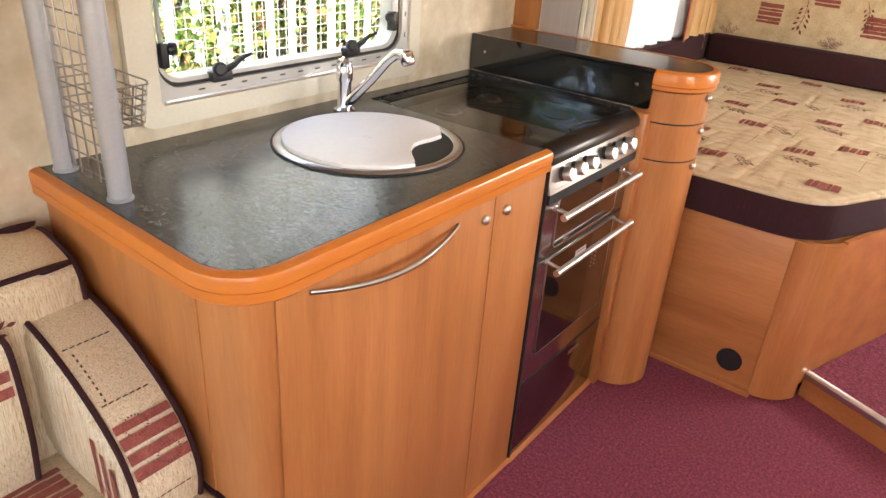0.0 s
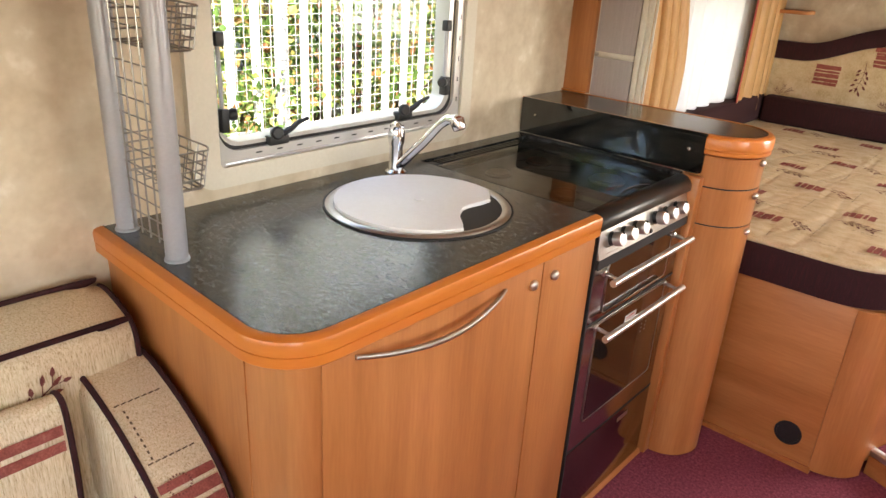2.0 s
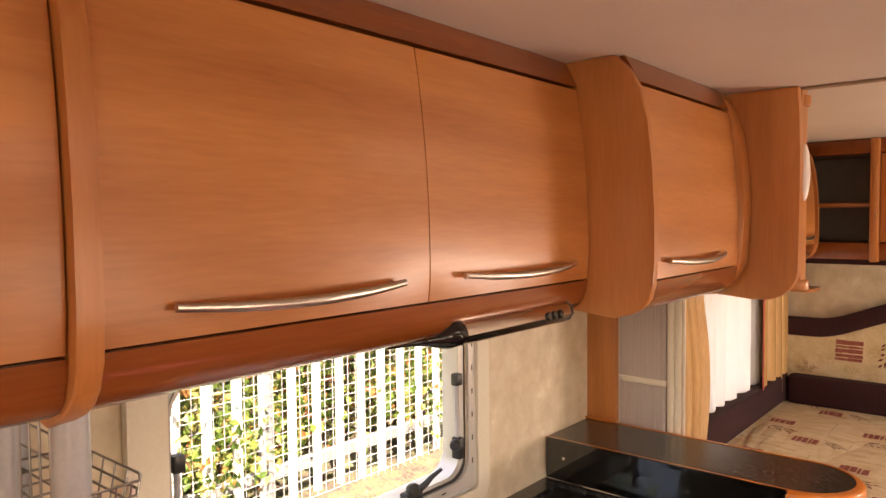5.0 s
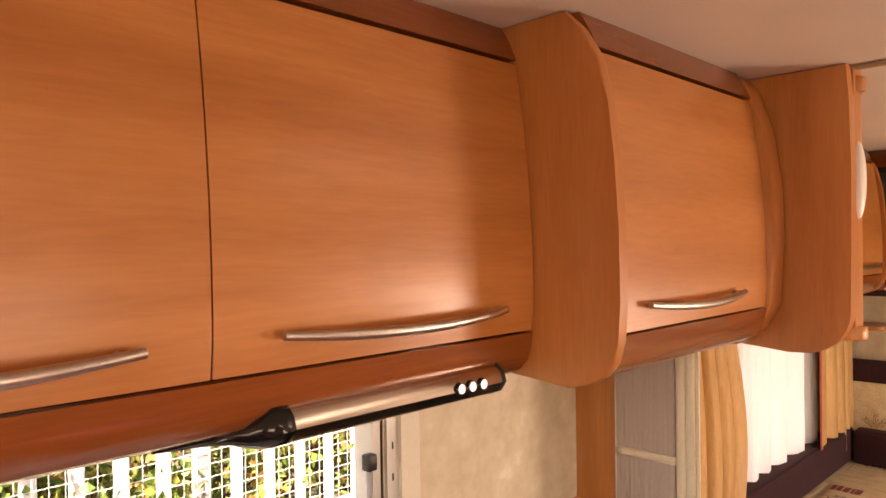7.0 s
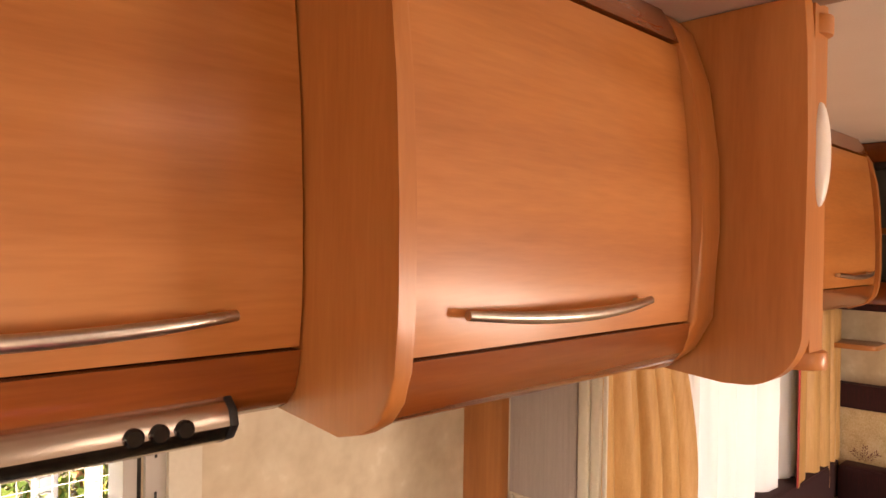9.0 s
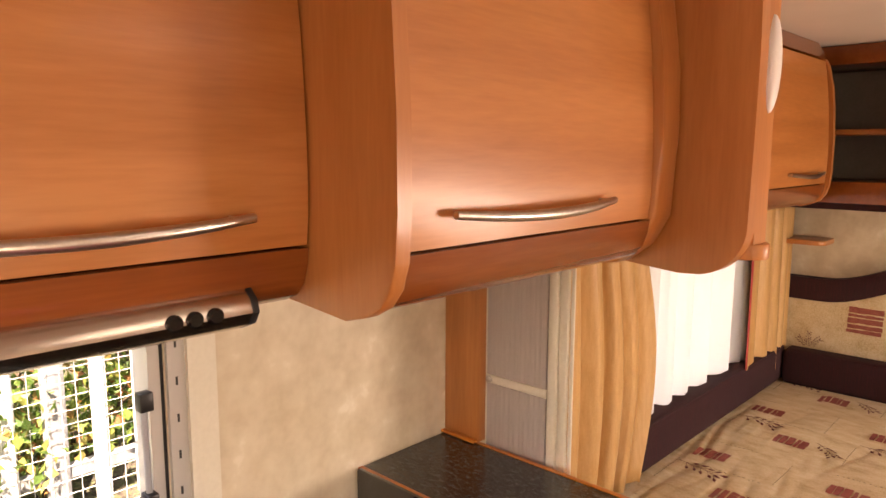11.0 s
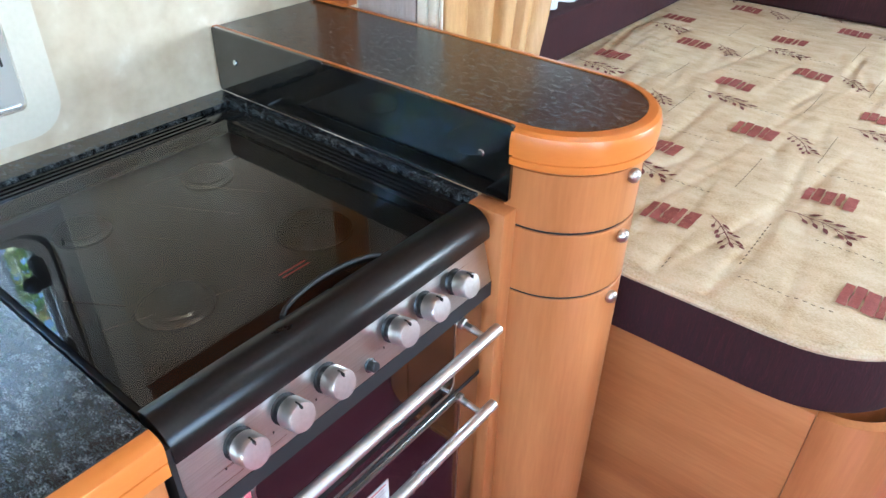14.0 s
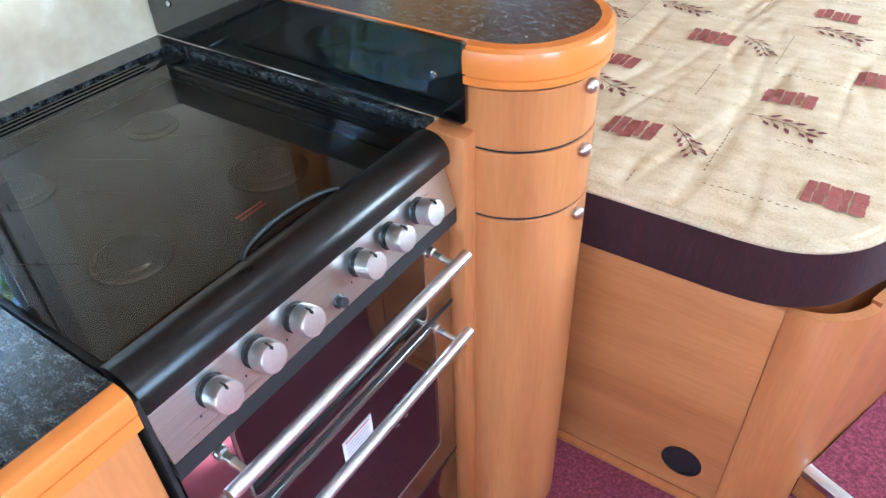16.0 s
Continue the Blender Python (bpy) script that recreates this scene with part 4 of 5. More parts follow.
part("black_nose", b, gloss_black, ul, "black tapered nose")
for y in (1.453, 1.474, 1.496):
    part("button", lathe(bmesh.new(), [(0.0085, 0), (0.0085, 0.005), (0.0065, 0.007)], (-0.8985, y, 1.436), (1, 0, 0.05), 16), gloss_black, ul, "black round button")

# ---- bed end ----
post = structure("door_frame", cube(WEST, -1.109, 2.160, 2.186, 1.0292, 1.4235, bevel=0.002), wood_up, "upright beech door post standing behind the shelf", "trim")
structure("trim", cube(WEST, -1.112, 2.1480, 2.1595, 1.0292, 1.0345, bevel=0.001), lip_wood, "orange foot strip below the door post", "trim")
fold = thing("folding_door", (-1.02, 2.19, 0.72), "folded mauve-grey concertina partition door with cream frame", "door")
for z0, z1 in ((0.705, 1.149), (1.167, 1.4225)):
    pleat = bmesh.new()
    zig = [(-1.106 + 0.0058 * k, 2.1805 + (0.0011 if k % 2 else 0.0)) for k in range(25)]
    prism(pleat, zig + [(zig[-1][0], 2.192), (zig[0][0], 2.192)], "z", z0, z1)
    part("panel", pleat, mauve_panel, fold, "pleated mauve-grey panel", smooth=0)
part("cross_bar", cube(-1.108, -0.9645, 2.1785, 2.193, 1.149, 1.167, bevel=0.004), cream_plastic, fold, "cream cross bar")
for x0, x1, y0, y1 in ((-0.9635, -0.945, 2.1785, 2.194), (-0.944, -0.926, 2.184, 2.194), (-0.9245, -0.916, 2.189, 2.1945)):
    part("stile", cube(x0, x1, y0, y1, 0.705, 1.4225, bevel=0.003), cream_plastic, fold, "cream upright stile")
part("stile", cube(-1.108, -1.1065, 2.179, 2.193, 0.705, 1.4225), cream_plastic, fold, "cream upright stile")
part("catch", lathe(bmesh.new(), [(0.007, 0), (0.007, 0.004), (0.004, 0.006)], (-1.098, 2.1785, 1.158), (0, -1, 0), 14), satin, fold)

BED = [(WEST, 2.205), (-0.26, 2.205)] + arc(-0.245, 2.375, 0.17, -85, -25, 8) + [(0.0, 2.47), (0.115, 2.80), (0.21, 3.10), (0.25, 3.4), (0.26, 4.10), (WEST, 4.10)]
bed = thing("bed_base", (-0.6, 2.3, 0), "beech panelled fixed bed base with rounded corner", "bed")
part("carcass", prism(bmesh.new(), [(x, y + 0.02) for x, y in BED[:-2]] + [(0.26, 4.09), (WEST, 4.09)], "z", 0.0, 0.562), wood_across, bed)
part("front_panel", cube(-0.60, -0.1725, 2.207, 2.2245, 0.012, 0.568, bevel=0.002), wood_across, bed, "beech front panel with vent hole")
corner = [(-0.172, 2.2095)] + arc(-0.172, 2.3395, 0.13, -85, -20, 10)
part("corner_panel", sweep(bmesh.new(), corner, [(-0.014, 0.004), (0.002, 0.004), (0.004, 0.006), (0.004, 0.568), (-0.014, 0.568)]), wood_up, bed, "rounded beech corner panel")
part("side_panel", sweep(bmesh.new(), [(-0.045, 2.305), (0.0, 2.44), (0.125, 2.79), (0.22, 3.10), (0.26, 3.4), (0.27, 4.09)], [(-0.02, 0.06), (-0.004, 0.06), (-0.004, 0.568), (-0.02, 0.568)]), wood_across, bed)
part("vent_hole", lathe(bmesh.new(), [(0.036, 0), (0.041, 0.001), (0.041, 0.003), (0.034, 0.0035), (0.033, -0.008), (0.001, -0.008)], (-0.254, 2.2068, 0.101), (0, -1, 0), 28), black_plastic, bed, "round black vent")
b = bmesh.new()
prism(b, [(-1.0, 2.19), (-0.165, 2.19), (-0.165, 2.206), (-1.0, 2.206)], "z", 0.0, 0.012)
part("foot_trim", b, wood_along, bed)

mat_bed = thing("mattress", (-0.5, 3.1, 0.55), "maroon-sided mattress with cream printed top", "mattress")
SIDE = [(-1.19, 2.197), (-0.28, 2.197)] + arc(-0.255, 2.387, 0.188, -88, -22, 10) + [(0.01, 2.50), (0.12, 2.80), (0.215, 3.10), (0.255, 3.4), (0.26, 4.04), (-1.19, 4.04)]
b = bmesh.new()
sweep(b, SIDE, [(-0.02, 0.570), (0.0, 0.570), (0.005, 0.61), (0.004, 0.65), (-0.002, 0.683), (-0.03, 0.686)], closed=True)
part("border", b, maroon_cloth, mat_bed, "maroon chenille border")
# quilted top: gently swelling grid clipped to the outline
CREASES = [(random.Random(77 + i).uniform(-1.15, 0.2), random.Random(177 + i).uniform(-0.25, 0.25), random.Random(277 + i).uniform(2.2, 3.6), random.Random(377 + i).uniform(0.08, 0.30), random.Random(477 + i).uniform(0.0014, 0.0036)) for i in range(150)]


def swell(x, y):
    """Height of the bed cover: a soft swell with stitched-down creases running along the bed."""
    z = 0.700 + 0.012 * min((y - 2.2) / 1.5, 1) + 0.004 * noise.noise((x * 5, y * 5, 0.3)) + 0.0015 * noise.noise((x * 16, y * 9, 1.3))
    for cx, slant, cy, half, depth in CREASES:
        w = 1 - ((y - cy) / half) ** 2
        if w > 0:
            u = (x - cx - slant * (y - cy) - 0.012 * math.sin(y * 9 + cx * 7)) / 0.0075
            if abs(u) < 3:
                z -= depth * w * math.exp(-u * u)
    return z


def east_edge(y):
    for (xa, ya), (xb, yb) in zip(SIDE[1:], SIDE[2:]):
        if ya <= y <= yb and yb > ya:
            return xa + (xb - xa) * (y - ya) / (yb - ya)
    return 0.26


b = bmesh.new()
ny, nx = 130, 170
rows = []
for j in range(ny + 1):
    s = j / ny
    y = 2.2005 + (4.03 - 2.2005) * (0.35 * s + 0.65 * s * s)
    xe = east_edge(max(y, 2.1975)) - 0.004
    rows.append([b.verts.new((-1.185 + (xe + 1.185) * i / nx, y, swell(-1.185 + (xe + 1.185) * i / nx, y) - (0.012 if i == nx or j == 0 else (0.003 if i == nx - 1 or j == 1 else 0)))) for i in range(nx + 1)])
for j in range(ny):
    for i in range(nx):
        b.faces.new((rows[j][i], rows[j][i + 1], rows[j + 1][i + 1], rows[j + 1][i]))
part("cover", b, cream_cloth, mat_bed, "cream woven quilted cover", smooth=80)
part("piping", sweep(bmesh.new(), SIDE[:-2], [(-0.008, 0.680), (0.003, 0.682), (0.0055, 0.688), (0.003, 0.694), (-0.006, 0.697)]), cream_cloth, mat_bed, "cream piped edge")


# printed motifs: bars of brick red and leafy sprigs, as they repeat on the cloth
def leaf(bm, put, u, v, angle, length, width):
    pts = [(0, 0), (0.35, 0.5), (0.7, 0.38), (1, 0), (0.7, -0.38), (0.35, -0.5)]
    c, s = math.cos(angle), math.sin(angle)
    bm.faces.new([bm.verts.new(put(u + (a * length) * c - (q * width) * s, v + (a * length) * s + (q * width) * c)) for a, q in pts])


def strip(bm, put, a, c, w):
    d = Vector((c[0] - a[0], c[1] - a[1]))
    n = Vector((-d.y, d.x)).normalized() * w / 2
    bm.faces.new([bm.verts.new(put(*p)) for p in ((a[0] - n.x, a[1] - n.y), (c[0] - n.x, c[1] - n.y), (c[0] + n.x, c[1] + n.y), (a[0] + n.x, a[1] + n.y))])


def bars(bm, put, u, v, rng, wide=0.088, tall=0.066, upright=True):
    x = -wide / 2
    for w in (0.014, 0.016, 0.020, 0.010, 0.022):
        j = rng.uniform(-0.006, 0.006)
        cut = 4
        for k in range(cut):
            e0, e1 = rng.uniform(-0.0012, 0.0012), rng.uniform(-0.0012, 0.0012)
            p = [(x + e0, j - tall / 2 + tall * k / cut), (x + w + e1, j - tall / 2 + tall * k / cut), (x + w + e1, j - tall / 2 + tall * (k + 1) / cut), (x + e0, j - tall / 2 + tall * (k + 1) / cut)]
            bm.faces.new([bm.verts.new(put(u + (q[0] if upright else q[1]), v + (q[1] if upright else q[0]))) for q in p])
        x += w + rng.uniform(0.0015, 0.005)


def sprig(bm, put, u, v, angle, length, rng, width=0.0022):
    c, s = math.cos(angle), math.sin(angle)
    pts = []
    for k in range(6):
        q = k / 5
        pts.append((u + length * q * c - 0.10 * length * math.sin(q * 2.4) * s, v + length * q * s + 0.10 * length * math.sin(q * 2.4) * c))
    for a, d in zip(pts, pts[1:]):
        strip(bm, put, a, d, width)
    for k, p in enumerate(pts[1:], 1):
        for side in (1, -1):
            t = angle + side * rng.uniform(0.5, 0.9)
            tip = (p[0] + 0.16 * length * math.cos(t), p[1] + 0.16 * length * math.sin(t))
            strip(bm, put, p, tip, width * 0.6)
            leaf(bm, put, *tip, t, length * rng.uniform(0.16, 0.24), length * 0.085)
    leaf(bm, put, *pts[-1], angle, length * 0.22, length * 0.09)


def on_bed(u, v):
    return (u, v, swell(u, v) + 0.0022)


def inside_bed(x, y, m=0.06):
    return -1.15 < x < east_edge(min(max(y, 2.2), 4.0)) - m and 2.23 < y < 4.0


rng = random.Random(4)
stitch = bmesh.new()
for i in range(5):
    for k in range(-1, 5):
        ax, ay = -0.17 - 0.36 * i, 2.40 + 0.475 * k + 0.045 * (i - 1)
        bx, by = -0.31 - 0.36 * i + 0.36, 2.665 + 0.475 * k
        for x, y, wide, tall in ((ax, ay, 0.088, 0.066), (bx, by, 0.092, 0.060)):
            if inside_bed(x, y):
                m = bmesh.new()
                bars(m, on_bed, x, y, rng, wide, tall)
                tagged(part("printed_motif", m, print_red, mat_bed, "brick red printed motif of five bars", smooth=0), kind="stuff")
        for x, y, angle, length, px, py in ((ax + 0.065, ay + 0.045, -52, 0.088, ax + 0.09, ay + 0.02), (bx - 0.055, by - 0.10, -18, 0.115, bx - 0.02, by - 0.12)):
            if inside_bed(px, py):
                m = bmesh.new()
                sprig(m, on_bed, x, y, radians(angle), length, rng)
                tagged(part("printed_sprig", m, print_dark, mat_bed, "dark maroon printed leaf sprig", smooth=0), kind="stuff")
        for q in range(12):
            for sx, sy, ex, ey in ((ax - 0.12 + 0.013 * q, ay + 0.13, 0.006, -0.001), (ax + 0.16, ay - 0.07 + 0.014 * q, 0.001, 0.007), (bx - 0.16, by - 0.08 + 0.014 * q, 0.001, 0.007), (bx - 0.05 + 0.013 * q, by + 0.10, 0.006, 0.001)):
                if inside_bed(sx, sy):
                    strip(stitch, on_bed, (sx, sy), (sx + ex, sy + ey), 0.0022)
tagged(part("dashed_stitching", stitch, stitch_brown, mat_bed, "brown dashed lines", smooth=0), kind="stuff")

# bolsters and headboard
for x0, x1, y0, y1, top_z, words in ((-1.195, -1.105, 2.62, 4.02, 0.852, "maroon chenille side bolster along the window wall"), (-1.10, 0.5, 3.955, 4.045, 0.850, "maroon chenille bolster below the headboard")):
    bol = thing("bolster", ((x0 + x1) / 2, (y0 + y1) / 2, 0.712), words, "bolster", "bed bolsters")
    part("cover", cushion(bmesh.new(), x0, x1, y0, y1, 0.712, top_z, 0.02), maroon_cloth, bol)
    seam = [(x1 - 0.006, y0 + 0.02, top_z - 0.006), (x1 - 0.006, y1 - 0.02, top_z - 0.006)] if y1 - y0 > 1 else [(x0 + 0.02, y0 + 0.006, top_z - 0.006), (x1 - 0.02, y0 + 0.006, top_z - 0.006)]
    part("piping", tube(bmesh.new(), seam, 0.0035, 8), maroon_cloth, bol, "maroon piped seam")
head = thing("headboard", (-0.4, 4.08, 0.85), "cream printed headboard cushion with wavy maroon top", "headboard")


def wave(x):
    t = min(max((x + 1.0) / 0.40, 0), 1)
    return 1.03 + 0.112 * t * t * (3 - 2 * t) + (0.012 * max(0, x + 0.6) if x > -0.6 else 0)


def wave_sheet(lo, hi, y0, y1, n=40):
    w = bmesh.new()
    xs = [-1.19 + 1.75 * i / n for i in range(n + 1)]
    loops = []
    for x in xs:
        a, c = lo(x), hi(x)
        loops.append([w.verts.new(p) for p in ((x, y1, a), (x, y0 + 0.006, a), (x, y0, a + 0.012), (x, y0, c - 0.012), (x, y0 + 0.006, c), (x, y1, c))])
    for u, v in zip(loops, loops[1:]):
        for k in range(6):
            w.faces.new((u[k], u[(k + 1) % 6], v[(k + 1) % 6], v[k]))
    w.faces.new(loops[0]), w.faces.new(loops[-1])
    return w


part("pad", wave_sheet(lambda x: 0.70, lambda x: wave(x) - 0.001, 4.064, 4.115), cream_cloth, head, "cream printed pad")
part("top_band", wave_sheet(lambda x: wave(x), lambda x: wave(x) + 0.086, 4.056, 4.115), maroon_cloth, head, "wavy maroon band")


def on_head(u, v):
    return (u, 4.0625, v)


rng = random.Random(8)
for i in range(3):
    o = 0.49 * i
    prints = [(bars, (-0.852 + o, 0.973, rng, 0.09, 0.115, False))]
    if i < 2:
        prints.append((bars, (-0.605 + o, 1.080, rng, 0.075, 0.115, False)))
    prints += [(sprig, (-0.690 + o, 1.065, radians(-100), 0.125, rng)), (sprig, (-0.430 + o, 1.085, radians(-80), 0.10, rng))]
    for a in (40, 90, 140):
        prints += [(sprig, (-1.035 + o, 0.848, radians(a), 0.045, rng, 0.0012)), (sprig, (-0.530 + o, 0.850, radians(a), 0.045, rng, 0.0012))]
    for make, args in prints:
        m = bmesh.new()
        make(m, on_head, *args)
        tagged(part("printed_motif" if make is bars else "printed_sprig", m, print_red if make is bars else print_dark, head, smooth=0), kind="stuff")

# curtains
def curtain(name, y0, y1, z0, z1, x, amp, folds, material, label, ragged=0.0, lean=0.0, seed=1, slope=0.0):
    c = bmesh.new()
    n, m = max(int(folds * 10), 12), 14
    rng2 = random.Random(seed)
    ph = [rng2.uniform(-0.5, 0.5) for _ in range(int(folds) + 2)]
    g = []
    for j in range(m + 1):
        t = j / m
        row = []
        for i in range(n + 1):
            s = i / n
            k = (s + 0.35 / folds * math.sin(5.3 * s + seed)) * folds
            bottom = z0 + slope * s + ragged * math.sin(k * 2 * math.pi + 1.0)
            y = y0 + (y1 - y0) * s + lean * math.sin(math.pi * min(t * 1.15, 1)) * s
            dx = amp * (0.55 + 0.45 * (1 - t)) * math.sin(2 * math.pi * k + ph[min(max(int(k), 0), len(ph) - 1)] * (1 - t)) + 0.3 * amp * math.sin(4.1 * math.pi * k + 1)
            row.append(c.verts.new((x + dx, y + 0.25 * amp * math.cos(2 * math.pi * k * 1.7), bottom + (z1 - bottom) * t)))
        g.append(row)
    for j in range(m):
        for i in range(n):
            c.faces.new((g[j][i], g[j][i + 1], g[j + 1][i + 1], g[j + 1][i]))
    ob = single(name, c, material, label, "curtain", "bed window curtains", smooth=180)
    ob.modifiers.new("cloth", "SOLIDIFY").thickness = 0.0015
    return ob


curtain("curtain", 2.40, 2.80, 0.735, 1.42, -1.092, 0.021, 4.2, tan_curtain, "tan cloth curtain gathered beside the bed window", 0.006, 0.07, 3)
curtain("net_curtain", 2.80, 3.69, 0.800, 1.42, -1.158, 0.020, 6.5, net_cloth, "white net curtain over the bed window", 0.012, 0.0, 5, 0.032)
curtain("curtain_braid", 3.585, 3.606, 0.845, 1.42, -1.104, 0.002, 1, red_trim, "narrow red braid on the curtain edge", 0.0, 0.0, 6)
curtain("curtain", 3.606, 4.05, 0.775, 1.42, -1.122, 0.017, 3.6, tan_curtain, "tan cloth curtain hanging in the bed corner", 0.008, 0.0, 9)
win2 = thing("window_2", (WEST, 3.3, 1.0), "bed window behind the net curtain", "window", kind="structure")
part("window_frame", ring(bmesh.new(), rounded(2.93, 3.67, 0.78, 1.38, 0.05), rounded(2.97, 3.63, 0.82, 1.34, 0.05), "x", WEST - 0.03, WEST + 0.006), frame_paint, win2)

# lockers over the bed
BL = thing("overbed_locker", (-1.05, 3.0, 1.43), "beech overbed locker on the window wall", "locker", "overbed lockers")
part("lower_rail", prism(bmesh.new(), rail_profile(-0.925), "y", 2.34, 3.70), rail_wood, BL)
part("upper_rail", prism(bmesh.new(), top_profile(-0.925), "y", 2.34, 3.70), rail_wood, BL)
part("back", cube(WEST + 0.002, -0.945, 2.345, 3.698, 1.4935, 1.560), rail_wood, BL)
for a, c, h0, h1 in ((2.345, 3.018, 2.5, 2.85), (3.022, 3.69, 3.30, 3.62)):
    d = part("door", prism(bmesh.new(), door_arc(-0.925), "y", a, c, bevel=0.0015), wood_along, BL, "bowed beech locker door")
    bow_handle(h0, h1, -0.905, 1.527, d)
blade("partition", 3.70, 3.722, -0.915, BL, 1.415, 0.1)
NL = thing("overbed_locker", (-0.1, 3.95, 1.43), "beech overbed locker across the end wall", "locker", "overbed lockers")
for name, z0, z1, m in (("lower_rail", 1.425, 1.500, rail_wood), ("upper_rail", 1.885, 1.949, rail_wood)):
    part(name, cube(-1.19, 0.9, 3.80, 4.118, z0, z1, bevel=0.006), m, NL)
part("partition", cube(-0.735, -0.700, 3.775, 4.118, 1.418, 1.949, bevel=0.008), wood_up, NL)
part("back", cube(-0.70, 0.9, 3.85, 4.11, 1.502, 1.883), rubber, NL)
for a in (-0.697, -0.570, -0.09, 0.39):
    c = -0.574 if a < -0.69 else a + 0.476
    d = part("door", cube(a, c, 3.797, 3.815, 1.504, 1.881, bevel=0.003), wood_up, NL)
    if a > -0.6:
        h = bmesh.new()
        tube(h, [(a + 0.10 + 0.025 * i, 3.77 - 0.008 * math.sin(math.pi * i / 8), 1.54) for i in range(9)], 0.006, 8)
        for i in (1, 7):
            tube(h, [(a + 0.10 + 0.025 * i, 3.797, 1.54), (a + 0.10 + 0.025 * i, 3.765, 1.54)], 0.004, 8)
        part("handle", h, satin, d)
niche = thing("corner_niche", (-0.9, 4.0, 1.5), "open corner niche with dark back and one shelf", "shelf unit")
part("back", cube(-1.19, -0.735, 4.06, 4.115, 1.502, 1.883), dark_niche, niche)
part("side", cube(-1.19, -1.17, 3.725, 4.06, 1.49, 1.883), dark_niche, niche)
part("shelf", cube(-1.17, -0.736, 3.87, 4.06, 1.655, 1.675, bevel=0.004), wood_along, niche)
part("pelmet", cube(-1.17, 0.9, 3.83, 4.118, 1.402, 1.424), maroon_cloth, NL, "maroon strip below the lockers")
spot = thing("spot_lamp", (-0.645, 3.82, 1.40), "small chrome spot lamp below the locker", "spot lamp")
part("base", lathe(bmesh.new(), [(0.016, 0), (0.016, 0.012), (0.010, 0.016)], (-0.645, 3.82, 1.402), (0, 0, -1), 16), satin, spot)
part("bulb", lathe(bmesh.new(), [(0.010, 0), (0.017, 0.010), (0.019, 0.022), (0.012, 0.034), (0.002, 0.037)], (-0.645, 3.815, 1.388), (0, -0.2, -1), 18), white_shade, spot)
single("wall_shelf", prism(bmesh.new(), rounded(-1.19, -0.985, 3.96, 4.118, 0.03), "z", 1.255, 1.272, bevel=0.003), wood_along, "small beech corner shelf beside the headboard", "shelf")

# raised floor beside the bed
step = thing("floor_step", (0.3, 2.4, 0), "raised carpeted floor with aluminium nosing beside the bed", "step")
front = [(-0.040, 2.330), (0.22, 2.218), (0.6, 2.05), (EAST, 1.85)]
part("riser", prism(bmesh.new(), front + [(EAST, 4.1), (0.26, 4.1), (0.24, 3.2), (0.115, 2.79)], "z", 0.0, 0.072), wood_across, step, "beech riser")
part("carpet", prism(bmesh.new(), [(x + 0.012, y + 0.024) for x, y in front[:-1]] + [(EAST, 1.874), (EAST, 4.1), (0.265, 4.1), (0.245, 3.2), (0.12, 2.79)], "z", 0.0725, 0.087), carpet, step, "maroon carpet")
part("nosing", sweep(bmesh.new(), front, [(-0.022, 0.0725), (-0.022, 0.0905), (-0.004, 0.091), (0.003, 0.087), (0.003, 0.070), (0.0005, 0.070), (0.0005, 0.0725)]), alu, step, "aluminium nosing strip")

# ---- settee ----
seat = thing("settee_seat", (-0.9, -0.4, 0.3), "cream printed settee seat cushion with maroon piping", "settee")
part("seat_base", cube(WEST + 0.001, -0.62, -2.2, 0.585, 0.0, 0.30), wood_across, seat)
part("seat_cushion", cushion(bmesh.new(), WEST + 0.002, -0.60, -1.2, 0.590, 0.302, 0.43, 0.025), cream_upright, seat)
part("piping", tube(bmesh.new(), [(-0.61, -1.19, 0.424), (-0.61, 0.575, 0.424), (-0.63, 0.588, 0.426), (-1.19, 0.588, 0.426)], 0.006, 8), maroon_cloth, seat)


def seat_print(u, v):
    return (u, v, 0.4315)


rng = random.Random(11)
red = bmesh.new()
bars(red, seat_print, -0.955, 0.385, rng, 0.085, 0.10)
bars(red, seat_print, -0.72, 0.12, rng, 0.09, 0.16)
tagged(part("printed_motif", red, print_red, seat, smooth=0), kind="stuff")


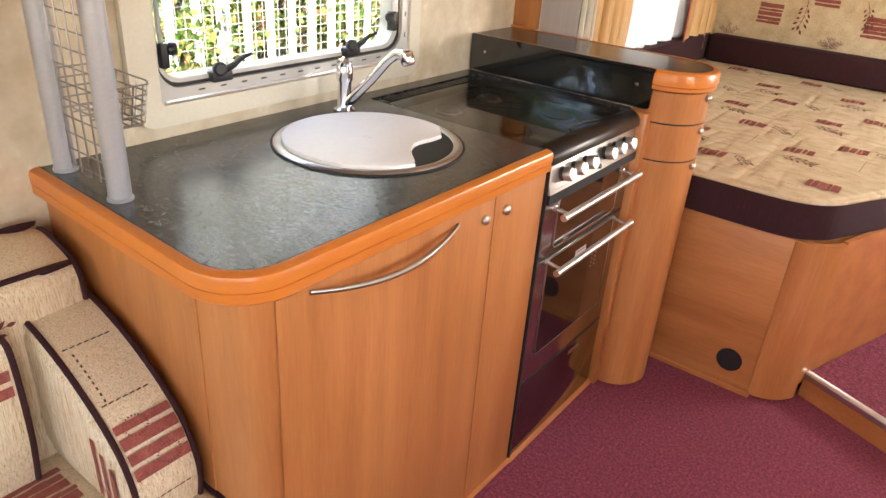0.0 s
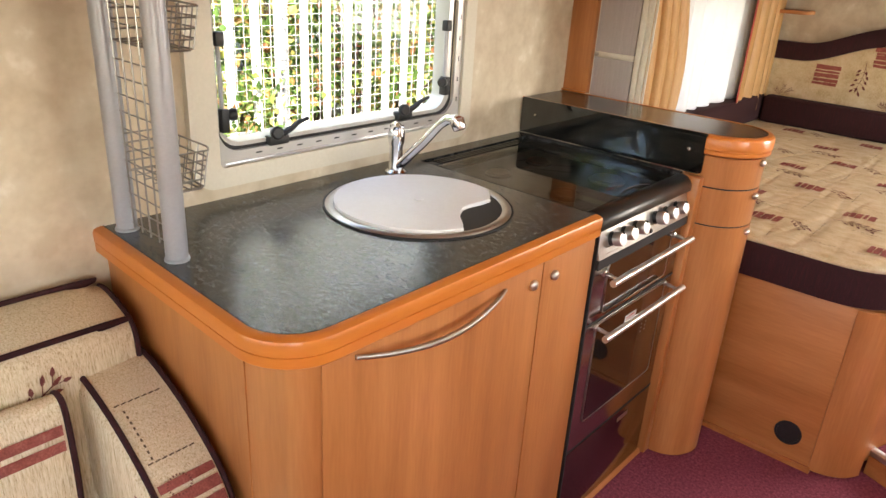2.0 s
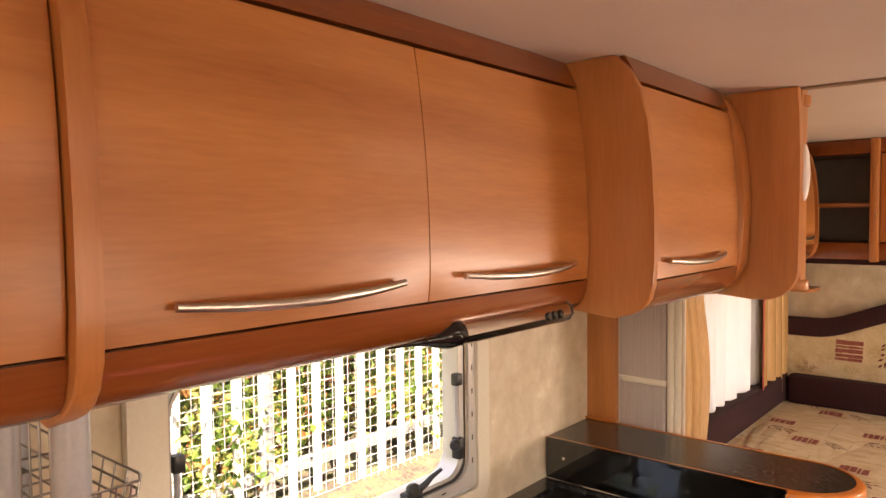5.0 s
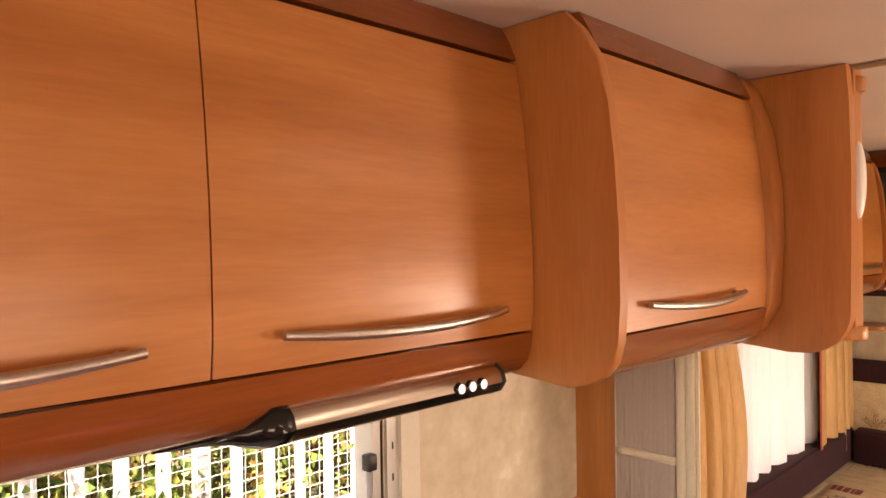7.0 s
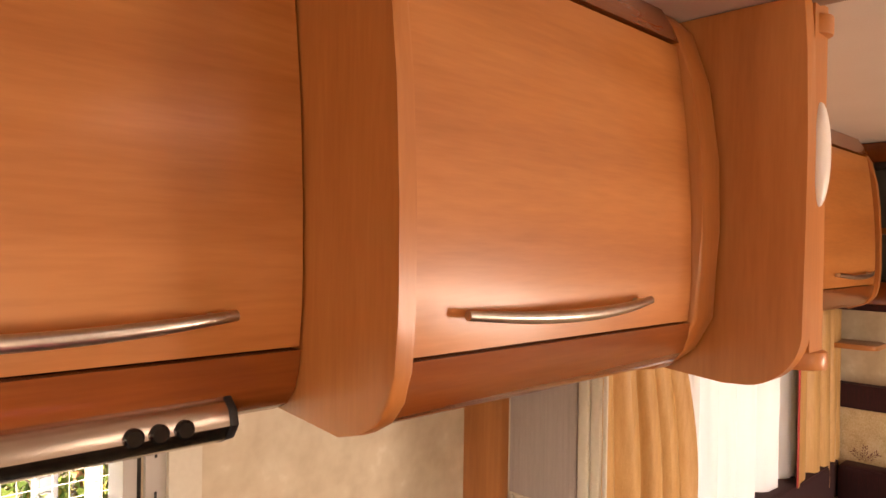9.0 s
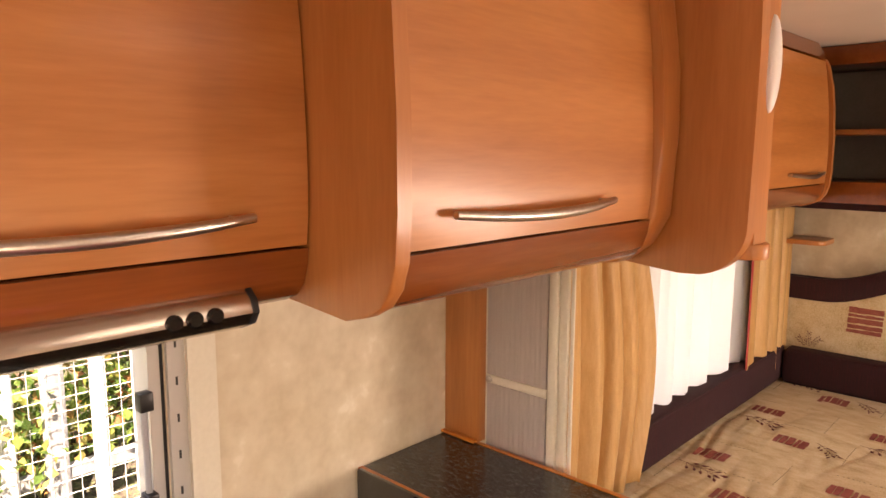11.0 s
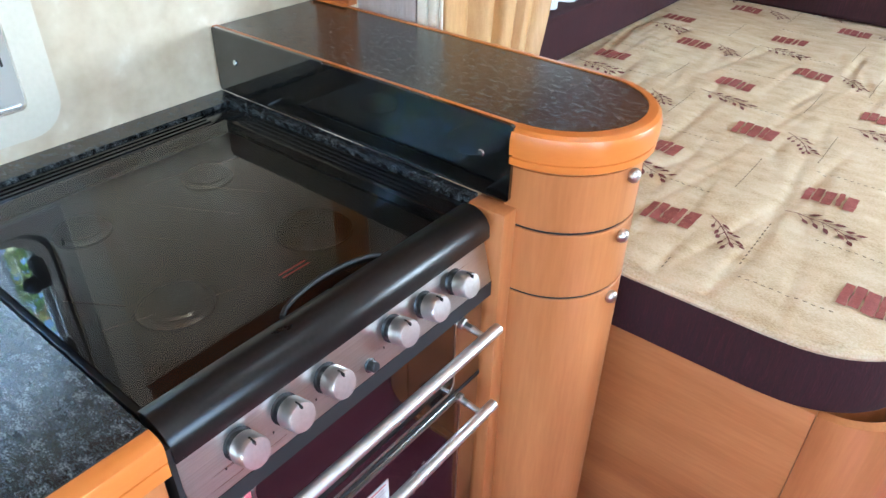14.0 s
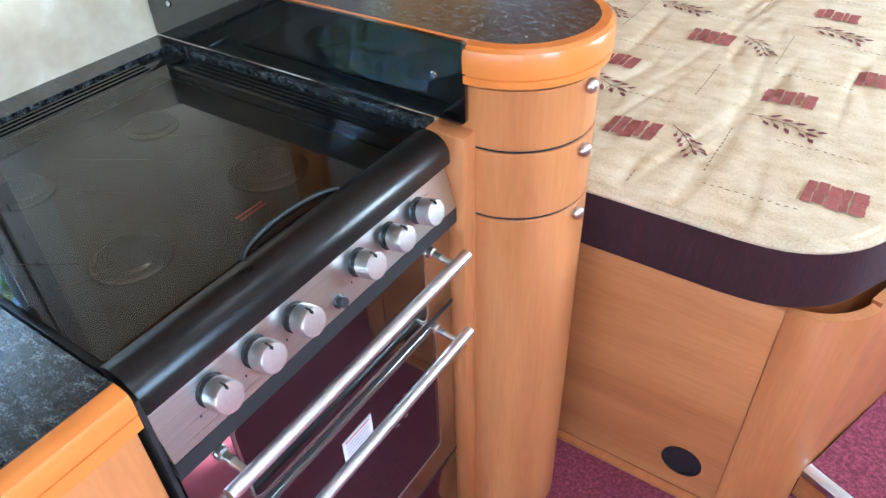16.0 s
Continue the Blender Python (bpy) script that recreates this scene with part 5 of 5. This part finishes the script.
def sculpted(name, profile, y0, y1, label, sag=0.0):
    """A cushion with an outline in x and z, softly crowned between y0 and y1 and piped round both faces."""
    cx, cz = sum(p[0] for p in profile) / len(profile), sum(p[1] for p in profile) / len(profile)
    t = thing(name, (cx, (y0 + y1) / 2, min(p[1] for p in profile)), label, "cushion", "settee cushions")
    c = bmesh.new()
    loops = []
    tail = (0.0, 0.012, 0.03, 0.06, 0.10)
    for y, gap in [(y0 + d, d) for d in tail if d < (y1 - y0) / 2] + [(y1 - d, d) for d in reversed(tail) if d < (y1 - y0) / 2]:
        k = 1 - sag * (1 - gap / 0.10) ** 2
        loops.append([c.verts.new((cx + (x - cx) * k, y, cz + (z - cz) * (k if z > cz else 1))) for x, z in profile])
    m = len(profile)
    for u, v in zip(loops, loops[1:]):
        for q in range(m):
            c.faces.new((u[q], u[(q + 1) % m], v[(q + 1) % m], v[q]))
    for loop, y in ((loops[0], y0 - 0.012), (loops[-1], y1 + 0.004)):
        inner = [c.verts.new((cx + (v.co.x - cx) * 0.7, y, cz + (v.co.z - cz) * 0.7)) for v in loop]
        for q in range(m):
            c.faces.new((loop[q], loop[(q + 1) % m], inner[(q + 1) % m], inner[q]))
        c.faces.new(inner)
    part("cover", c, cream_upright, t, "cream woven cover", smooth=60)
    k = 1 - sag
    for y in (y0, y1):
        part("piping", tube(bmesh.new(), [(cx + (x - cx) * k, y, cz + (z - cz) * (k if z > cz else 1)) for x, z in profile[1:]], 0.0055, 8), maroon_cloth, t, "maroon piping")
    return t


def smooth_path(pts, n=5):
    """Rounds a polyline by a Catmull-Rom curve."""
    out = []
    for i in range(len(pts) - 1):
        p0, p1, p2, p3 = (Vector(pts[min(max(i + k, 0), len(pts) - 1)]) for k in (-1, 0, 1, 2))
        for q in range(n):
            t = q / n
            out.append(tuple(0.5 * ((2 * p1) + (p2 - p0) * t + (2 * p0 - 5 * p1 + 4 * p2 - p3) * t * t + (3 * p1 - p0 - 3 * p2 + p3) * t ** 3)))
    return out + [tuple(pts[-1])]


arm_front = smooth_path([(-0.750, 0.434), (-0.743, 0.50), (-0.772, 0.575), (-0.835, 0.635), (-0.925, 0.687), (-1.02, 0.720), (-1.08, 0.720), (-1.13, 0.688)])
arm = sculpted("arm_cushion", [(-1.14, 0.434)] + arm_front, 0.452, 0.566, "cream printed arm cushion with maroon piping against the kitchen unit", 0.02)


def on_path(path, y0, lift=0.0025):
    """Maps (distance across, distance along the path) onto the band of a cushion."""
    lengths = [0.0]
    for a, c in zip(path, path[1:]):
        lengths.append(lengths[-1] + math.dist(a, c))
    cx, cz = sum(p[0] for p in path) / len(path), sum(p[1] for p in path) / len(path)

    def put(u, v):
        v = min(max(v, 0), lengths[-1] - 1e-4)
        for i in range(len(path) - 1):
            if lengths[i] <= v <= lengths[i + 1]:
                k = (v - lengths[i]) / max(lengths[i + 1] - lengths[i], 1e-6)
                a, c = Vector(path[i]), Vector(path[i + 1])
                d = (c - a).normalized()
                p = a.lerp(c, k) + Vector((d.y, -d.x)) * lift
                return (p.x, y0 + u, p.y)
        return (path[-1][0], y0 + u, path[-1][1])
    return put


def band_print(t, put, width, v0, seed):
    """Four broad bars, a grey bar and rows of dashes across a cushion's band."""
    r = random.Random(seed)
    v = v0
    for w in (0.020, 0.018, 0.020, 0.015):
        red = bmesh.new()
        for q in range(8):
            e = [r.uniform(-0.001, 0.001) for _ in range(4)]
            u0, u1 = 0.008 + (width - 0.016) * q / 8, 0.008 + (width - 0.016) * (q + 1) / 8
            red.faces.new([red.verts.new(put(*p)) for p in ((u0, v), (u1, v), (u1, v + w), (u0, v + w))])
        part("printed_bar", red, print_red, t, "brick red printed bar", smooth=0)
        v += w + 0.008
    st = bmesh.new()
    for row in (v0 - 0.045, v + 0.03, v + 0.15):
        for q in range(7):
            u = 0.012 + (width - 0.03) * q / 7
            strip(st, put, (u, row), (u + 0.009, row + 0.001), 0.0028)
    for q in range(9):
        strip(st, put, (0.022, v + 0.035 + 0.012 * q), (0.022, v + 0.041 + 0.012 * q), 0.0032)
    tagged(part("dashed_stitching", st, stitch_brown, t, "brown dashed stitching", smooth=0), kind="stuff")
    sp = bmesh.new()
    for a, c in ((0.03, v0 + 0.085), (0.06, v0 + 0.02)):
        for q in range(22):
            g = q / 22 * 2 * math.pi
            strip(sp, put, (a + 0.020 * math.cos(g) + 0.012, c + 0.016 * math.sin(g)), (a + 0.020 * math.cos(g + 0.12) + 0.012, c + 0.016 * math.sin(g + 0.12)), 0.0035)
    tagged(part("dotted_rings", sp, print_dark, t, "dark dotted ring print", smooth=0), kind="stuff")


for k in range(3):
    side = bmesh.new()
    strip(side, lambda u, v: (u, 0.4385, v), (-0.838 + 0.024 * k, 0.59 - 0.018 * k), (-0.836 + 0.024 * k, 0.47), 0.014)
    part("printed_bar", side, print_red, arm, "brick red printed bar", smooth=0)
band_print(arm, on_path(arm_front, 0.452), 0.114, 0.105, 3)
top_back = smooth_path([(-1.030, 0.434), (-1.025, 0.62), (-1.030, 0.755), (-1.050, 0.795), (-1.10, 0.815), (-1.15, 0.826), (-1.185, 0.824)])
back = sculpted("back_cushion", [(-1.197, 0.434)] + top_back + [(-1.197, 0.81)], -1.10, 0.556, "long cream printed settee back cushion along the wall", 0.13)
for o in (0.006, 0.0):
    part("piping", tube(bmesh.new(), smooth_path([(-1.046, -1.05, 0.797), (-1.046, 0.42, 0.797), (-1.050, 0.49, 0.787), (-1.062, 0.53, 0.765), (-1.07, 0.558, 0.725)]) if o else smooth_path([(-1.172, -1.05, 0.829), (-1.172, 0.42, 0.829), (-1.168, 0.49, 0.817), (-1.160, 0.53, 0.790), (-1.145, 0.558, 0.75)]), 0.0055, 8), maroon_cloth, back, "maroon piping")


def on_top(u, v):
    return (-1.05 - v * 0.97, u, 0.7985 + v * 0.24 + 0.002)


rng = random.Random(14)
b = bmesh.new()
for k in range(3):
    strip(b, on_top, (0.10, 0.020 + 0.022 * k), (0.33, 0.020 + 0.022 * k), 0.014)
part("printed_motif", b, print_red, back, "brick red printed motif of five bars", smooth=0)
b = bmesh.new()
sprig(b, on_top, 0.47, 0.075, radians(170), 0.075, rng, 0.002)
part("printed_sprig", b, print_dark, back, "dark printed leaf sprig", smooth=0)
b = bmesh.new()
sprig(b, lambda u, v: (-1.0225, u, v), 0.33, 0.66, radians(40), 0.10, rng, 0.0025)
part("printed_sprig", b, print_dark, back, "dark printed leaf sprig", smooth=0)
low_front = smooth_path([(-0.992, 0.434), (-0.972, 0.54), (-0.970, 0.65), (-0.978, 0.715), (-1.000, 0.730), (-1.020, 0.722)])
low = sculpted("seat_back_cushion", [(-1.020, 0.434)] + low_front, -0.45, 0.400, "lower cream printed settee cushion with maroon piping", 0.04)
put_low = on_path(low_front, -0.45)
b = bmesh.new()
for k in range(2):
    strip(b, put_low, (0.70, 0.215 + 0.03 * k), (0.84, 0.215 + 0.03 * k), 0.02)
part("printed_motif", b, print_red, low, "brick red printed motif of five bars", smooth=0)

# ---- outside the galley window ----
fence = thing("palisade_fence", (-2.2, 2.0, 0.6), "pale galvanised palisade fence with wire mesh behind the caravan", "fence", kind="")
FXo = -2.20
for k in range(72):
    y = 0.615 + 0.112 * k
    dk = k in (10, 28, 46, 64)
    w = 0.030 if dk else 0.020
    b = bmesh.new()
    prism(b, [(FXo - 0.006, y - w), (FXo + 0.004, y - w * 0.6), (FXo + 0.006, y), (FXo + 0.004, y + w * 0.6), (FXo - 0.006, y + w), (FXo - 0.010, y)], "z", 0.50, 2.3)
    part("post" if dk else "pale", b, fence_dark if dk else fence_white, fence, "grey steel post" if dk else "")
for z in (0.72, 2.05):
    part("rail", cube(FXo - 0.045, FXo - 0.012, -0.5, 8.8, z, z + 0.032), fence_dark, fence)
b = bmesh.new()
for k in range(185):
    y = 0.45 + 0.038 * k
    prism(b, [(FXo + 0.028, y), (FXo + 0.0291, y), (FXo + 0.0291, y + 0.0011), (FXo + 0.028, y + 0.0011)], "z", 0.55, 2.25)
for k in range(43):
    z = 0.62 + 0.038 * k
    prism(b, [(FXo + 0.0295, z), (FXo + 0.0306, z), (FXo + 0.0306, z + 0.0011), (FXo + 0.0295, z + 0.0011)], "y", 0.4, 7.5)
ob = part("wire_mesh", b, wire_pale, fence, "fine welded wire mesh", smooth=0)


def shrub(x, y, z, wide, tall, count, seed, name="shrub", leaf_size=1.0):
    r = random.Random(seed)
    t = thing(name, (x, y, z), "leafy green and russet %s behind the fence" % name.replace("_", " "), name.replace("_", " "), name.replace("_", " ") + "s")
    s = bmesh.new()
    tips = []
    for _ in range(9):
        a, h = r.uniform(0, 2 * math.pi), r.uniform(0.5, 1.0)
        end_p = Vector((x + wide * 0.45 * h * math.cos(a), y + wide * 0.5 * h * math.sin(a), z + tall * r.uniform(0.55, 1.0)))
        mid = Vector((x, y, z)).lerp(end_p, 0.5) + Vector((0, 0, 0.08))
        tube(s, [(x, y, z - 0.05), mid, end_p], [0.016, 0.010, 0.004], 6)
        tips += [end_p, mid]
    part("stems", s, bark, t)
    v, f = [], []
    for _ in range(count):
        c = r.choice(tips)
        p = c + Vector((r.gauss(0, wide * 0.16), r.gauss(0, wide * 0.18), r.gauss(0, tall * 0.16)))
        p.z = max(p.z, z)
        q = Euler((r.uniform(0, 6.3), r.uniform(0, 6.3), r.uniform(0, 6.3))).to_matrix()
        ln, w = leaf_size * r.uniform(0.025, 0.055), leaf_size * r.uniform(0.012, 0.022)
        i = len(v)
        v += [tuple(p + q @ Vector(k)) for k in ((0, 0, 0), (ln * 0.5, w, 0.006), (ln, 0, 0), (ln * 0.5, -w, 0.006))]
        f.append((i, i + 1, i + 2, i + 3))
    me = bpy.data.meshes.new("crown")
    me.from_pydata(v, [], f)
    me.materials.append(leaves)
    cr = new("crown", me)
    cr.parent = t
    cr.matrix_parent_inverse = Matrix.Translation(t.location).inverted()
    tagged(cr, "small mixed green and russet leaves", kind="stuff")


rng = random.Random(21)
for i, (x, y) in enumerate(((-2.75, 0.9), (-2.9, 1.7), (-2.7, 2.5), (-3.0, 3.2), (-2.8, 4.1), (-3.1, 5.0), (-3.6, 1.3), (-3.7, 2.8), (-3.8, 4.4), (-2.75, 6.0), (-2.9, 7.2), (-3.6, 6.4), (-2.6, 1.3), (-2.65, 3.6))):
    shrub(x, y, 0.58, rng.uniform(0.8, 1.1), rng.uniform(0.9, 1.5) + (0.5 if x < -3.3 else 0), 2600, 30 + i)
for i, y in enumerate((-3.4, -1.9, -0.6, 0.9, 2.3, 3.8, 5.4)):
    shrub(-4.6 + 0.4 * (i % 2), y, 0.58, rng.uniform(2.0, 2.5), rng.uniform(2.4, 2.9), 5000, 70 + i, "tree", 2.0)
for i in range(16):
    shrub(-2.36 - 0.16 * (i % 3), 0.55 + 0.34 * i, 0.57, rng.uniform(0.40, 0.55), rng.uniform(0.28, 0.5), 900, 110 + i, "low_plant", 0.8)
